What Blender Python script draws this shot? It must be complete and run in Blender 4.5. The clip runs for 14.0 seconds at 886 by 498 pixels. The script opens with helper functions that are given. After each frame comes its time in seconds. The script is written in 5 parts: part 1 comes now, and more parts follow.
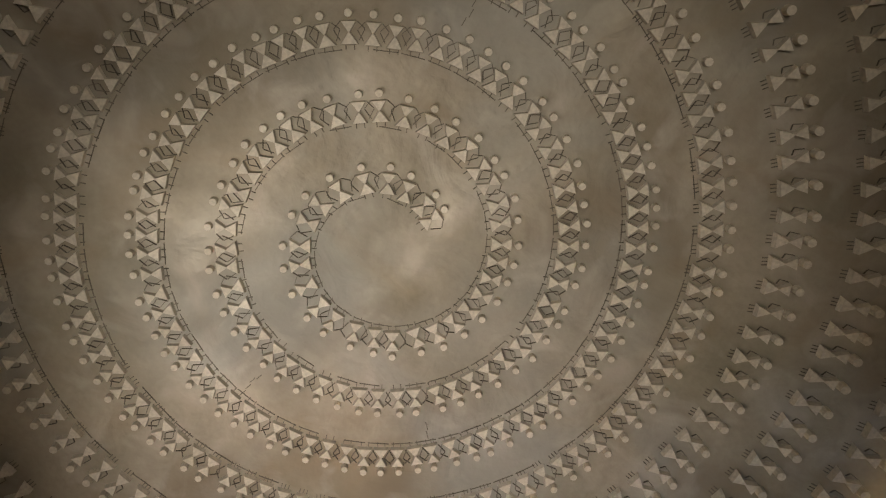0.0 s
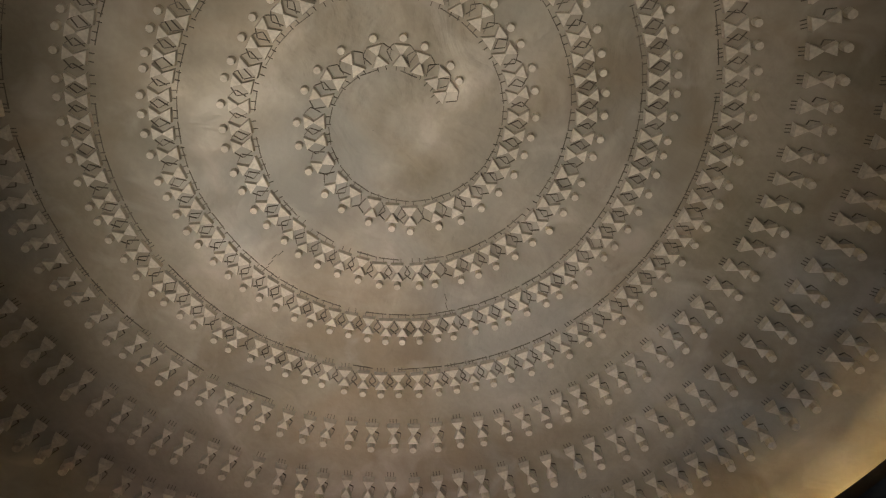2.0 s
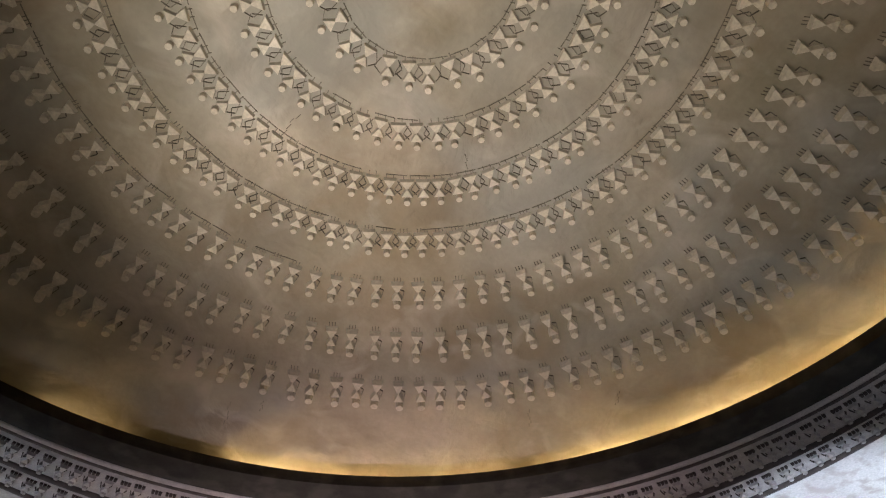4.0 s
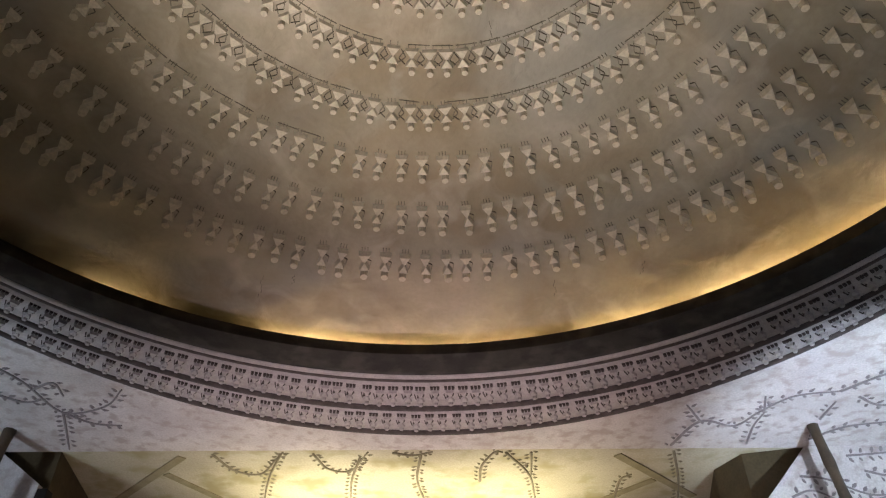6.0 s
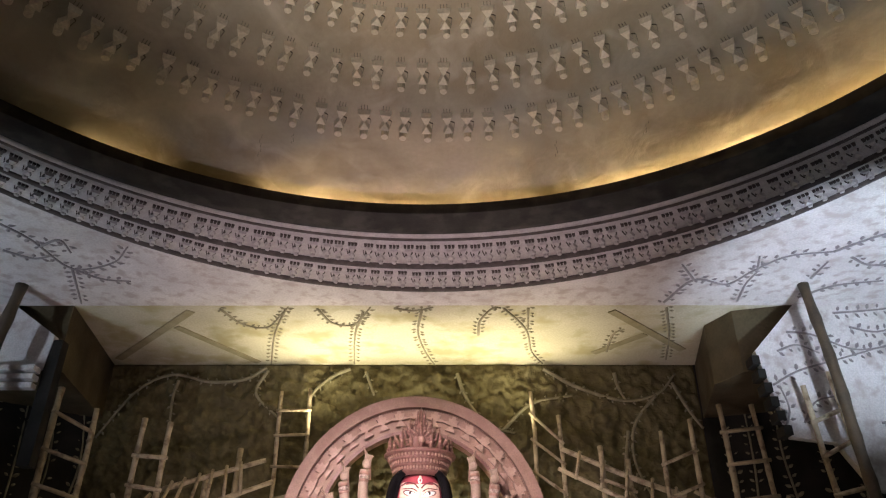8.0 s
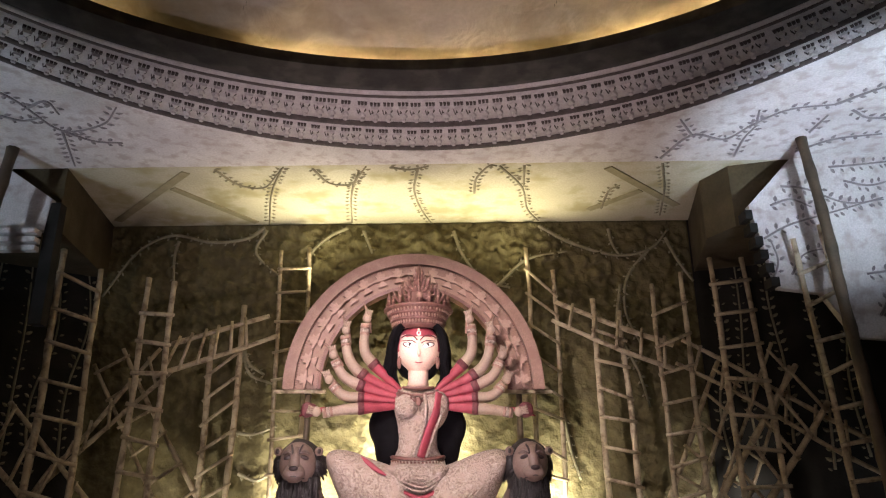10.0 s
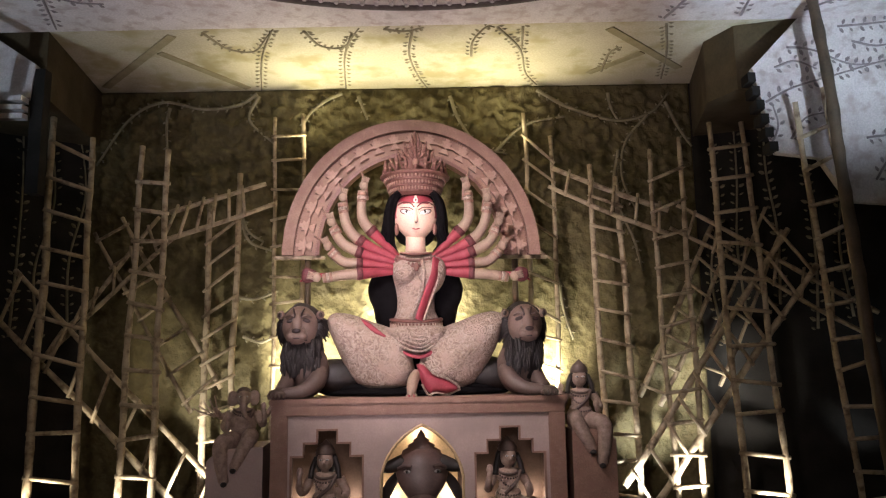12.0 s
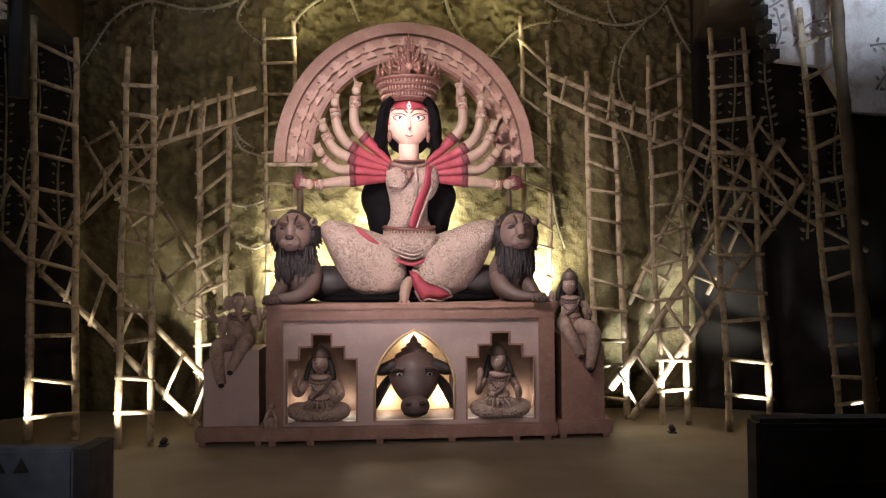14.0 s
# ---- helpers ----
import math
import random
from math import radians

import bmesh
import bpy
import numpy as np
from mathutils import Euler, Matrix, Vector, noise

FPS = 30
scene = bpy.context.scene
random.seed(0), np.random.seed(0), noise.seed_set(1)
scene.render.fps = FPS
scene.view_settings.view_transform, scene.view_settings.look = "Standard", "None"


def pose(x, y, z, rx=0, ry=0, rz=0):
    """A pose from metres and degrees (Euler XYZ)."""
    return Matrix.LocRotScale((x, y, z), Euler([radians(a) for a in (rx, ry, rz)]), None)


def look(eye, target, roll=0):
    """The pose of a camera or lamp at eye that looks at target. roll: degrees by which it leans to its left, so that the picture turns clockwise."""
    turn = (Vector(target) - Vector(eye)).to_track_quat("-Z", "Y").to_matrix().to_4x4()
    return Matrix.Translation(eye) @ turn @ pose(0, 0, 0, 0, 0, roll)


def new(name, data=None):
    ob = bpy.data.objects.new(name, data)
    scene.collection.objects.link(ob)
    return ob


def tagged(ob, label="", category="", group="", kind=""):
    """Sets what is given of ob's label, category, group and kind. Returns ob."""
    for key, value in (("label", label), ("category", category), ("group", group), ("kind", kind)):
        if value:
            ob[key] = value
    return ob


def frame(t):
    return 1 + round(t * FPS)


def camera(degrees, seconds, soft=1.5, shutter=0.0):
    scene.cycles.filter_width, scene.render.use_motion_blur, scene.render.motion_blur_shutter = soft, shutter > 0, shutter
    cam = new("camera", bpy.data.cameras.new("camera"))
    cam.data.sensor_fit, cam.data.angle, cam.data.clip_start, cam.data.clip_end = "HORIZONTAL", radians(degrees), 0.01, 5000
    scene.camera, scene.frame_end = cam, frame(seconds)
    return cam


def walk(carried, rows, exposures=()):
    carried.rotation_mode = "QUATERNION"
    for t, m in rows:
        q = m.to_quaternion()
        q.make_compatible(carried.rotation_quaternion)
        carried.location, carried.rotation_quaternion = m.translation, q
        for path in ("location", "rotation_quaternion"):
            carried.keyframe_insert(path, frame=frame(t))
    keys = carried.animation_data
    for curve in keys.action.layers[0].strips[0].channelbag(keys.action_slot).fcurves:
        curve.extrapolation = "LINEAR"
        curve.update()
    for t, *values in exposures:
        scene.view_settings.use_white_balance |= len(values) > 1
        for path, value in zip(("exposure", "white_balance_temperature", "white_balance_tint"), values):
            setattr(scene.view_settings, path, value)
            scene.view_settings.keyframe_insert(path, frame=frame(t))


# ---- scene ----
cam = camera(61.66, 14.0, soft=1.2)
EYE = (0.0, 0.0, 1.6)
# seconds, yaw, pitch, roll
TURN = [
    (0.0, -10.11, 70.50, -5.68),
    (0.5, -8.85, 68.44, -4.68),
    (1.0, -7.54, 66.07, -3.73),
    (1.5, -6.36, 63.56, -2.99),
    (2.0, -5.33, 60.94, -2.35),
    (2.5, -4.41, 58.15, -1.82),
    (3.0, -3.63, 55.34, -1.55),
    (5.5, 0.42, 43.00, -0.18),
    (6.0, 0.94, 40.52, 0.10),
    (6.5, 1.19, 38.17, 0.34),
    (7.0, 1.24, 35.45, 0.54),
    (7.5, 1.12, 32.62, 0.56),
    (8.0, 0.94, 29.74, 0.37),
    (8.5, 0.79, 26.92, 0.15),
    (11.0, 0.54, 13.64, -0.69),
    (11.5, 0.49, 11.05, -0.77),
    (12.0, 0.46, 8.60, -0.81),
    (12.5, 0.42, 6.56, -0.76),
    (13.0, 0.33, 4.61, -0.63),
    (13.5, 0.18, 2.96, -0.52),
    (14.0, -0.00, 1.50, -0.40),
]
walk(cam, [(t, pose(*EYE, 90 + p, 0, y) @ pose(0, 0, 0, 0, 0, r)) for t, y, p, r in TURN],
     exposures=[(0.0, -0.05), (1.0, -0.1), (2.5, -0.28), (3.0, 0.1), (5.5, 0.05), (8.5, 0.0), (11.0, -0.1), (12.0, -0.2), (13.0, -0.2), (14.0, -0.06)])

# ---- world and lamps ----
world = bpy.data.worlds.new("world")
world.use_nodes = True
world.node_tree.nodes["Background"].inputs["Color"].default_value = (0.55, 0.5, 0.45, 1)
world.node_tree.nodes["Background"].inputs["Strength"].default_value = 0.02
scene.world = world


def lamp(name, kind, eye, target, watts, colour, size=0.1, angle=60, blend=0.6):
    data = bpy.data.lights.new(name, kind)
    data.energy, data.color = watts, colour
    if kind == "SPOT":
        data.spot_size, data.spot_blend, data.shadow_soft_size = radians(angle), blend, size
    elif kind == "AREA":
        data.shape, data.size = "DISK", size
    else:
        data.shadow_soft_size = size
    ob = new(name, data)
    ob.matrix_world = look(eye, target)
    return ob


WARM, COOL, YELLOW, PINK = (1.0, 0.72, 0.42), (0.66, 0.80, 1.0), (1.0, 0.92, 0.62), (1.0, 0.86, 0.85)
CX, CY = -0.22, 1.38
# added fill lamps, unseen and low in the hall, that brighten the dome
lamp("dome_fill_light", "SPOT", (-2.0, 1.9, 0.35), (0.05, 2.05, 5.2), 570, (1.0, 0.9, 0.765), 0.06, 52, 1.0)
lamp("dome_fill_light", "SPOT", (0.9, -1.4, 0.35), (-0.1, 0.4, 5.2), 270, (1.0, 0.89, 0.74), 0.25, 70, 1.0)
lamp("dome_fill_light", "SPOT", (-0.6, 2.4, 0.35), (0.0, 3.4, 5.0), 170, (1.0, 0.82, 0.80), 0.1, 54, 1.0)
lamp("blue_dome_light", "SPOT", (3.7, 1.6, 0.5), (2.5, 3.6, 5.0), 95, COOL, 0.1, 48, 1.0)
# front light on the idol; the wide front and ceiling lamps are added fill
lamp("idol_front_light", "SPOT", (-1.35, 3.9, 4.55), (-0.35, 7.1, 2.55), 1050, PINK, 0.03, 56, 0.8)
lamp("front_fill_light", "SPOT", (-0.9, 0.2, 2.5), (-0.35, 7.2, 1.5), 350, PINK, 0.12, 74, 1.0)
lamp("face_light", "SPOT", (-0.3, 2.6, 3.4), (-0.31, 7.15, 3.02), 780, (1.0, 0.80, 0.72), 0.03, 7.0, 0.9)
lamp("ceiling_fill_light", "SPOT", (-0.6, 4.4, 0.5), (-0.3, 7.5, 4.8), 400, (1.0, 0.82, 0.90), 0.15, 92, 0.9)
# added low fill lamps, unseen, that brighten the ladders on both sides
lamp("ladder_fill_light", "SPOT", (-3.0, 3.4, 0.9), (-3.2, 7.3, 1.6), 22, (1.0, 0.80, 0.62), 0.06, 50, 0.9)
lamp("ladder_fill_light", "SPOT", (2.2, 3.4, 0.98), (2.9, 7.5, 1.9), 20, (1.0, 0.86, 0.76), 0.06, 50, 0.9)
# cool flood on the far corner of the ceiling
lamp("blue_flood_light", "SPOT", (3.3, 3.2, 1.1), (3.7, 6.0, 4.9), 1150, COOL, 0.06, 44, 0.7)
lamp("blue_side_light", "SPOT", (-5.2, 3.6, 2.2), (-4.0, 5.6, 4.8), 230, COOL, 0.08, 80, 1.0)
# yellow uplights behind the pedestal
for dx, w in ((-1.05, 125), (0.0, 80), (1.05, 120)):
    lamp("back_uplight", "SPOT", (-0.42 + dx, 8.08, 3.8), (-0.42 + dx * 1.05, 7.8, 4.84), w, YELLOW, 0.08, 130, 1.0)
for x, z, w in ((-1.62, 1.15, 900), (-0.42, 1.36, 3500), (0.95, 1.2, 1400)):
    lamp("back_glow_light", "SPOT", (x, 7.92, z), (x, 8.5, z + 0.42), w, (1.0, 0.95, 0.76), 0.12, 90, 1.0)
# small spots at the ladders' feet
for x, y, tx, ty, w, c in ((-3.9, 6.7, -3.8, 7.05, 105, (1.0, 0.88, 0.70)), (-2.95, 6.35, -2.85, 6.75, 135, (1, 0.93, 0.82)), (-2.56, 6.88, -2.55, 7.4, 230, (1, 0.95, 0.88)),
                           (1.72, 7.35, 1.9, 7.75, 230, (0.93, 0.97, 1)), (2.25, 7.2, 2.35, 7.55, 220, (1, 0.97, 0.93)),
                           (2.95, 6.85, 3.0, 7.25, 150, (1, 0.94, 0.86)), (4.02, 7.2, 4.1, 7.42, 20, (0.9, 0.95, 1))):
    lamp("ladder_spot", "SPOT", (x, y, 0.09), (tx, ty, 0.42), w * 1.7, c, 0.02, 46, 0.9)

# ---- materials ----


def mat(name, colour, rough=0.7, metal=0.0, dark=None, scale=6.0, amount=0.5, bump=0.2, fine=60.0, spot=None, spot_scale=2.0, coarse_bump=0.0, grain_low=0.8):
    m = bpy.data.materials.new(name)
    m.use_nodes = True
    t = m.node_tree
    b = t.nodes["Principled BSDF"]
    b.inputs["Roughness"].default_value, b.inputs["Metallic"].default_value = rough, metal
    coord = t.nodes.new("ShaderNodeTexCoord")

    def noise_node(s, detail=6.0):
        n = t.nodes.new("ShaderNodeTexNoise")
        n.inputs["Scale"].default_value, n.inputs["Detail"].default_value = s, detail
        t.links.new(coord.outputs["Object"], n.inputs["Vector"])
        return n

    def ramp(src, a, z, lo=0.35, hi=0.65):
        r = t.nodes.new("ShaderNodeValToRGB")
        r.color_ramp.elements[0].position, r.color_ramp.elements[1].position = lo, hi
        r.color_ramp.elements[0].color, r.color_ramp.elements[1].color = (*a, 1), (*z, 1)
        t.links.new(src, r.inputs["Fac"])
        return r
    dark = dark or tuple(c * 0.6 for c in colour)
    big, small = noise_node(scale), noise_node(fine, 3.0)
    base = ramp(big.outputs["Fac"], dark, colour, 0.5 - amount * 0.35, 0.5 + amount * 0.3)
    grain = ramp(small.outputs["Fac"], (grain_low,) * 3, (1.04, 1.04, 1.04), 0.3, 0.7)
    mix = t.nodes.new("ShaderNodeMixRGB")
    mix.blend_type = "MULTIPLY"
    mix.inputs["Fac"].default_value = 1.0
    t.links.new(base.outputs["Color"], mix.inputs["Color1"])
    t.links.new(grain.outputs["Color"], mix.inputs["Color2"])
    out = mix
    if spot:
        sp = noise_node(spot_scale, 4.0)
        fac = ramp(sp.outputs["Fac"], (0, 0, 0), (1, 1, 1), 0.5, 0.66)
        out = t.nodes.new("ShaderNodeMixRGB")
        out.inputs["Color2"].default_value = (*spot, 1)
        t.links.new(fac.outputs["Color"], out.inputs["Fac"])
        t.links.new(mix.outputs["Color"], out.inputs["Color1"])
    t.links.new(out.outputs["Color"], b.inputs["Base Color"])
    rr = ramp(big.outputs["Fac"], (min(1, rough + 0.12),) * 3, (max(0.05, rough - 0.08),) * 3)
    t.links.new(rr.outputs["Color"], b.inputs["Roughness"])
    last = None
    for node, strength, dist in ((small, bump, 0.004), (big, coarse_bump, 0.05)):
        if strength:
            bp = t.nodes.new("ShaderNodeBump")
            bp.inputs["Strength"].default_value, bp.inputs["Distance"].default_value = strength, dist
            t.links.new(node.outputs["Fac"], bp.inputs["Height"])
            if last:
                t.links.new(last.outputs["Normal"], bp.inputs["Normal"])
            t.links.new(bp.outputs["Normal"], b.inputs["Normal"])
            last = bp
    return m


M_DOME = mat("dome_sheet", (0.49, 0.43, 0.345), 0.52, 0.25, (0.25, 0.225, 0.165), 1.5, 0.8, 0.0, 30, (0.27, 0.225, 0.165), 1.3, 1.0, grain_low=0.94)
# cool grey tarnish and creases over the dome sheet
t = M_DOME.node_tree
b = t.nodes["Principled BSDF"]
coord = t.nodes.new("ShaderNodeTexCoord")


def dome_noise(s, detail, distort):
    n = t.nodes.new("ShaderNodeTexNoise")
    n.inputs["Scale"].default_value, n.inputs["Detail"].default_value, n.inputs["Distortion"].default_value = s, detail, distort
    t.links.new(coord.outputs["Object"], n.inputs["Vector"])
    return n


old = b.inputs["Base Color"].links[0].from_socket
for s, lo, hi, tint in ((0.75, 0.46, 0.66, (0.36, 0.365, 0.345, 1)), (1.1, 0.55, 0.72, (0.33, 0.25, 0.16, 1)), (3.2, 0.52, 0.75, (0.55, 0.50, 0.44, 1))):
    r = t.nodes.new("ShaderNodeMapRange")
    r.inputs["From Min"].default_value, r.inputs["From Max"].default_value, r.inputs["To Max"].default_value = lo, hi, 0.6
    t.links.new(dome_noise(s, 5.0, 0.8).outputs["Fac"], r.inputs["Value"])
    mx = t.nodes.new("ShaderNodeMixRGB")
    mx.inputs["Color2"].default_value = tint
    t.links.new(r.outputs["Result"], mx.inputs["Fac"])
    t.links.new(old, mx.inputs["Color1"])
    old = mx.outputs["Color"]
t.links.new(old, b.inputs["Base Color"])
crease = t.nodes.new("ShaderNodeBump")
crease.inputs["Strength"].default_value, crease.inputs["Distance"].default_value = 0.32, 0.03
t.links.new(dome_noise(3.4, 4.0, 1.6).outputs["Fac"], crease.inputs["Height"])
t.links.new(b.inputs["Normal"].links[0].from_socket, crease.inputs["Normal"])
t.links.new(crease.outputs["Normal"], b.inputs["Normal"])
M_FIG = mat("dome_figures", (0.76, 0.70, 0.60), 0.5, 0.1, (0.6, 0.55, 0.46), 5, 0.8, 0.1, 60)
M_LINE = mat("dark_groove_and_shade", (0.185, 0.16, 0.125), 0.8)
M_RIM = mat("black_rim", (0.03, 0.027, 0.024), 0.7, 0.0, (0.015, 0.014, 0.013), 4, 0.8, 0.3, 50, (0.05, 0.045, 0.04), 6)
M_PLASTER = mat("white_plaster", (0.74, 0.69, 0.66), 0.85, 0.0, (0.52, 0.47, 0.45), 2.5, 0.9, 0.4, 55, (0.45, 0.38, 0.35), 9, 0.3)
M_RELIEF = mat("relief_white", (0.62, 0.57, 0.55), 0.85, 0.0, (0.45, 0.4, 0.38), 14, 0.8, 0.3, 80)
M_RELIEF_DARK = mat("relief_brown", (0.10, 0.075, 0.07), 0.8, 0.0, (0.06, 0.045, 0.04), 14, 0.8, 0.3, 80)
M_WALL = mat("olive_mud_wall", (0.15, 0.122, 0.05), 0.85, 0.0, (0.078, 0.06, 0.024), 9, 0.9, 1.0, 26, (0.085, 0.066, 0.028), 5, 0.9)
M_STRIP = bpy.data.materials.new("led_strip")
M_STRIP.use_nodes = True
M_STRIP.node_tree.nodes["Principled BSDF"].inputs["Emission Color"].default_value = (1.0, 0.68, 0.30, 1)
M_STRIP.node_tree.nodes["Principled BSDF"].inputs["Emission Strength"].default_value = 48.0
# alcove ceiling: the yellow of the lamps behind the idol is in its colour
M_WALL_TOP = mat("yellow_lit_plaster", (0.60, 0.55, 0.40), 0.8, 0.0, (0.44, 0.39, 0.27), 1.6, 0.9, 0.3, 50, (0.36, 0.31, 0.17), 3, 0.3)
# dark mud taken to near black: the walls' shade is put into it
M_DARKWALL = mat("dark_mud_wall_shade", (0.012, 0.0098, 0.0068), 0.9, 0.0, (0.007, 0.0056, 0.0038), 3, 0.9, 0.6, 40)
M_CORNER_SHADE = mat("corner_shade_brown", (0.10, 0.072, 0.032), 0.85, 0.0, (0.055, 0.04, 0.018), 3, 0.9, 0.5, 40)
M_CEIL_SHADOW = mat("ceiling_shadow_brown", (0.36, 0.31, 0.18), 0.8, 0.0, (0.26, 0.22, 0.12), 6, 0.8, 0.3, 80)
M_VINE = mat("vine_relief", (0.30, 0.26, 0.17), 0.8, 0.0, (0.17, 0.145, 0.09), 9, 0.8, 0.4, 90)
# plaster vines, greyer than their plaster: the relief's shade is in the colour
M_VINE_W = mat("vine_plaster_shaded", (0.33, 0.29, 0.28), 0.8, 0.0, (0.2, 0.17, 0.17), 9, 0.8, 0.4, 90)
M_BAMBOO = mat("bamboo", (0.52, 0.42, 0.28), 0.55, 0.0, (0.31, 0.24, 0.15), 7, 0.9, 0.3, 70, (0.17, 0.12, 0.07), 12)
M_POLE = mat("dark_bamboo", (0.11, 0.075, 0.045), 0.55, 0.0, (0.05, 0.035, 0.022), 5, 0.9, 0.3, 60)
M_PINK = mat("terracotta_pink", (0.36, 0.21, 0.16), 0.6, 0.0, (0.26, 0.148, 0.112), 7, 0.7, 0.6, 110, (0.25, 0.135, 0.105), 9, grain_low=0.72)
M_PANEL = mat("pale_panel", (0.47, 0.35, 0.325), 0.65, 0.0, (0.38, 0.28, 0.26), 3, 0.9, 0.1, 60, (0.36, 0.27, 0.25), 2.5, grain_low=0.93)
M_NICHE = mat("niche_inside_shade", (0.12, 0.07, 0.05), 0.7, 0.0, (0.07, 0.04, 0.03), 5, 0.8, 0.3, 60)
M_FLOOR = mat("floor_mat", (0.27, 0.215, 0.15), 0.6, 0.0, (0.21, 0.165, 0.115), 1.4, 0.9, 0.3, 120, (0.22, 0.175, 0.12), 2.2)
M_BLACK = mat("black_case", (0.022, 0.022, 0.024), 0.6, 0.0, None, 8, 0.6, 0.3, 150)
M_BLUE = mat("blue_case", (0.09, 0.12, 0.17), 0.6, 0.0, None, 8, 0.6, 0.3, 150)

# ---- mesh helpers ----


def part(name, bm, material, parent=None, label="", smooth=False):
    me = bpy.data.meshes.new(name)
    bmesh.ops.recalc_face_normals(bm, faces=bm.faces)
    bm.to_mesh(me)
    bm.free()
    for m in material if isinstance(material, (list, tuple)) else [material]:
        me.materials.append(m)
    if smooth:
        me.polygons.foreach_set("use_smooth", [True] * len(me.polygons))
    ob = new(name, me)
    ob.parent = parent
    return tagged(ob, label)


def thing(name, m, label, category, group="", kind=""):
    ob = new(name)
    ob.matrix_world = m
    return tagged(ob, label, category, group, kind)


def prism(bm, pts, axis, lo, hi, mi=0):
    """A polygon pulled along an axis: pts in the other two axes, in order."""
    def v(a, b, c):
        return {"x": (c, a, b), "y": (a, c, b), "z": (a, b, c)}[axis]
    n = len(pts)
    a = [bm.verts.new(v(p[0], p[1], lo)) for p in pts]
    b = [bm.verts.new(v(p[0], p[1], hi)) for p in pts]
    fs = [bm.faces.new(a), bm.faces.new(b[::-1])] + [bm.faces.new((a[i], b[i], b[(i + 1) % n], a[(i + 1) % n])) for i in range(n)]
    for f in fs:
        f.material_index = mi
    return a + b


def box(bm, x0, x1, y0, y1, z0, z1, mi=0, m=None):
    vs = prism(bm, [(x0, y0), (x1, y0), (x1, y1), (x0, y1)], "z", z0, z1, mi)
    if m is not None:
        bmesh.ops.transform(bm, matrix=m, verts=vs)
    return vs


def tube(bm, pts, radii, n=10, mi=0, squash=1.0, caps=True):
    """A round bar along points; radii one number or one a point."""
    pts = [Vector(p) for p in pts]
    if not isinstance(radii, (list, tuple)):
        radii = [radii] * len(pts)
    rings, side = [], None
    for i, p in enumerate(pts):
        way = (pts[min(i + 1, len(pts) - 1)] - pts[max(i - 1, 0)]).normalized()
        if side is None:
            side = way.orthogonal().normalized()
        side = (side - way * side.dot(way)).normalized()
        up = way.cross(side)
        rings.append([bm.verts.new(p + (side * math.cos(k * math.tau / n) + up * math.sin(k * math.tau / n) * squash) * radii[i]) for k in range(n)])
    fs = []
    for a, b in zip(rings, rings[1:]):
        fs += [bm.faces.new((a[k], a[(k + 1) % n], b[(k + 1) % n], b[k])) for k in range(n)]
    if caps:
        fs += [bm.faces.new(rings[0]), bm.faces.new(rings[-1][::-1])]
    for f in fs:
        f.material_index, f.smooth = mi, True
    return [v for r in rings for v in r]


def ball(bm, c, r, mi=0, m=None, seg=20, rings=12, bumpy=0.0):
    """An ellipsoid at c with radii r, turned by m."""
    r = r if isinstance(r, (list, tuple)) else (r, r, r)
    m = Matrix.Translation(c) @ (m or Matrix()) @ Matrix.Diagonal((*r, 1))
    got = bmesh.ops.create_uvsphere(bm, u_segments=seg, v_segments=rings, radius=1.0, matrix=m)
    for v in got["verts"]:
        if bumpy:
            v.co += (v.co - Vector(c)) * bumpy * noise.noise(v.co * 14)
        for f in v.link_faces:
            f.material_index, f.smooth = mi, True
    return got["verts"]


def lathe(bm, profile, c=(0, 0, 0), n=32, mi=0, a0=0.0, a1=360.0):
    """Turns (radius, height) points round the upright through c."""
    whole = abs(a1 - a0) >= 360
    cols = []
    for k in range(n if whole else n + 1):
        a = radians(a0 + (a1 - a0) * k / n)
        cols.append([bm.verts.new((c[0] + r * math.cos(a), c[1] + r * math.sin(a), c[2] + h)) for r, h in profile])
    for k in range(n):
        p, q = cols[k], cols[(k + 1) % len(cols)]
        for i in range(len(profile) - 1):
            f = bm.faces.new((p[i], q[i], q[i + 1], p[i + 1]))
            f.material_index, f.smooth = mi, True


# ---- the hall's setting ----
HZ, TZ = 4.80, 4.84          # hall ceiling, alcove ceiling
FRONT, BACK = 6.74, 8.5      # front edge of the alcove, its back wall
RIM = 3.62
RISE = 0.46


def dome_z(r):
    return HZ + 0.10 + RISE * (1 - (r / 4.0) ** 2)


# floor
bm = bmesh.new()
box(bm, -7, 7, -5, 9.2, -0.15, 0)
tagged(part("floor", bm, M_FLOOR), "brown matted floor of the hall and stage", "floor", kind="structure")

# hall ceiling: a slab with a round opening
bm = bmesh.new()
N = 192
edge_in, edge_out = [], []
for k in range(N):
    a = math.tau * k / N
    d = Vector((math.cos(a), math.sin(a)))
    s = min((6.6 - CX * math.copysign(1, d.x)) / max(1e-6, abs(d.x)), ((FRONT - CY) if d.y > 0 else (CY + 4.9)) / max(1e-6, abs(d.y)))
    edge_in.append((CX + 4.03 * d.x, CY + 4.03 * d.y))
    edge_out.append((CX + s * d.x, CY + s * d.y))
lo_in = [bm.verts.new((*p, HZ)) for p in edge_in]
lo_out = [bm.verts.new((*p, HZ)) for p in edge_out]
hi_in = [bm.verts.new((*p, HZ + 0.3)) for p in edge_in]
hi_out = [bm.verts.new((*p, HZ + 0.3)) for p in edge_out]
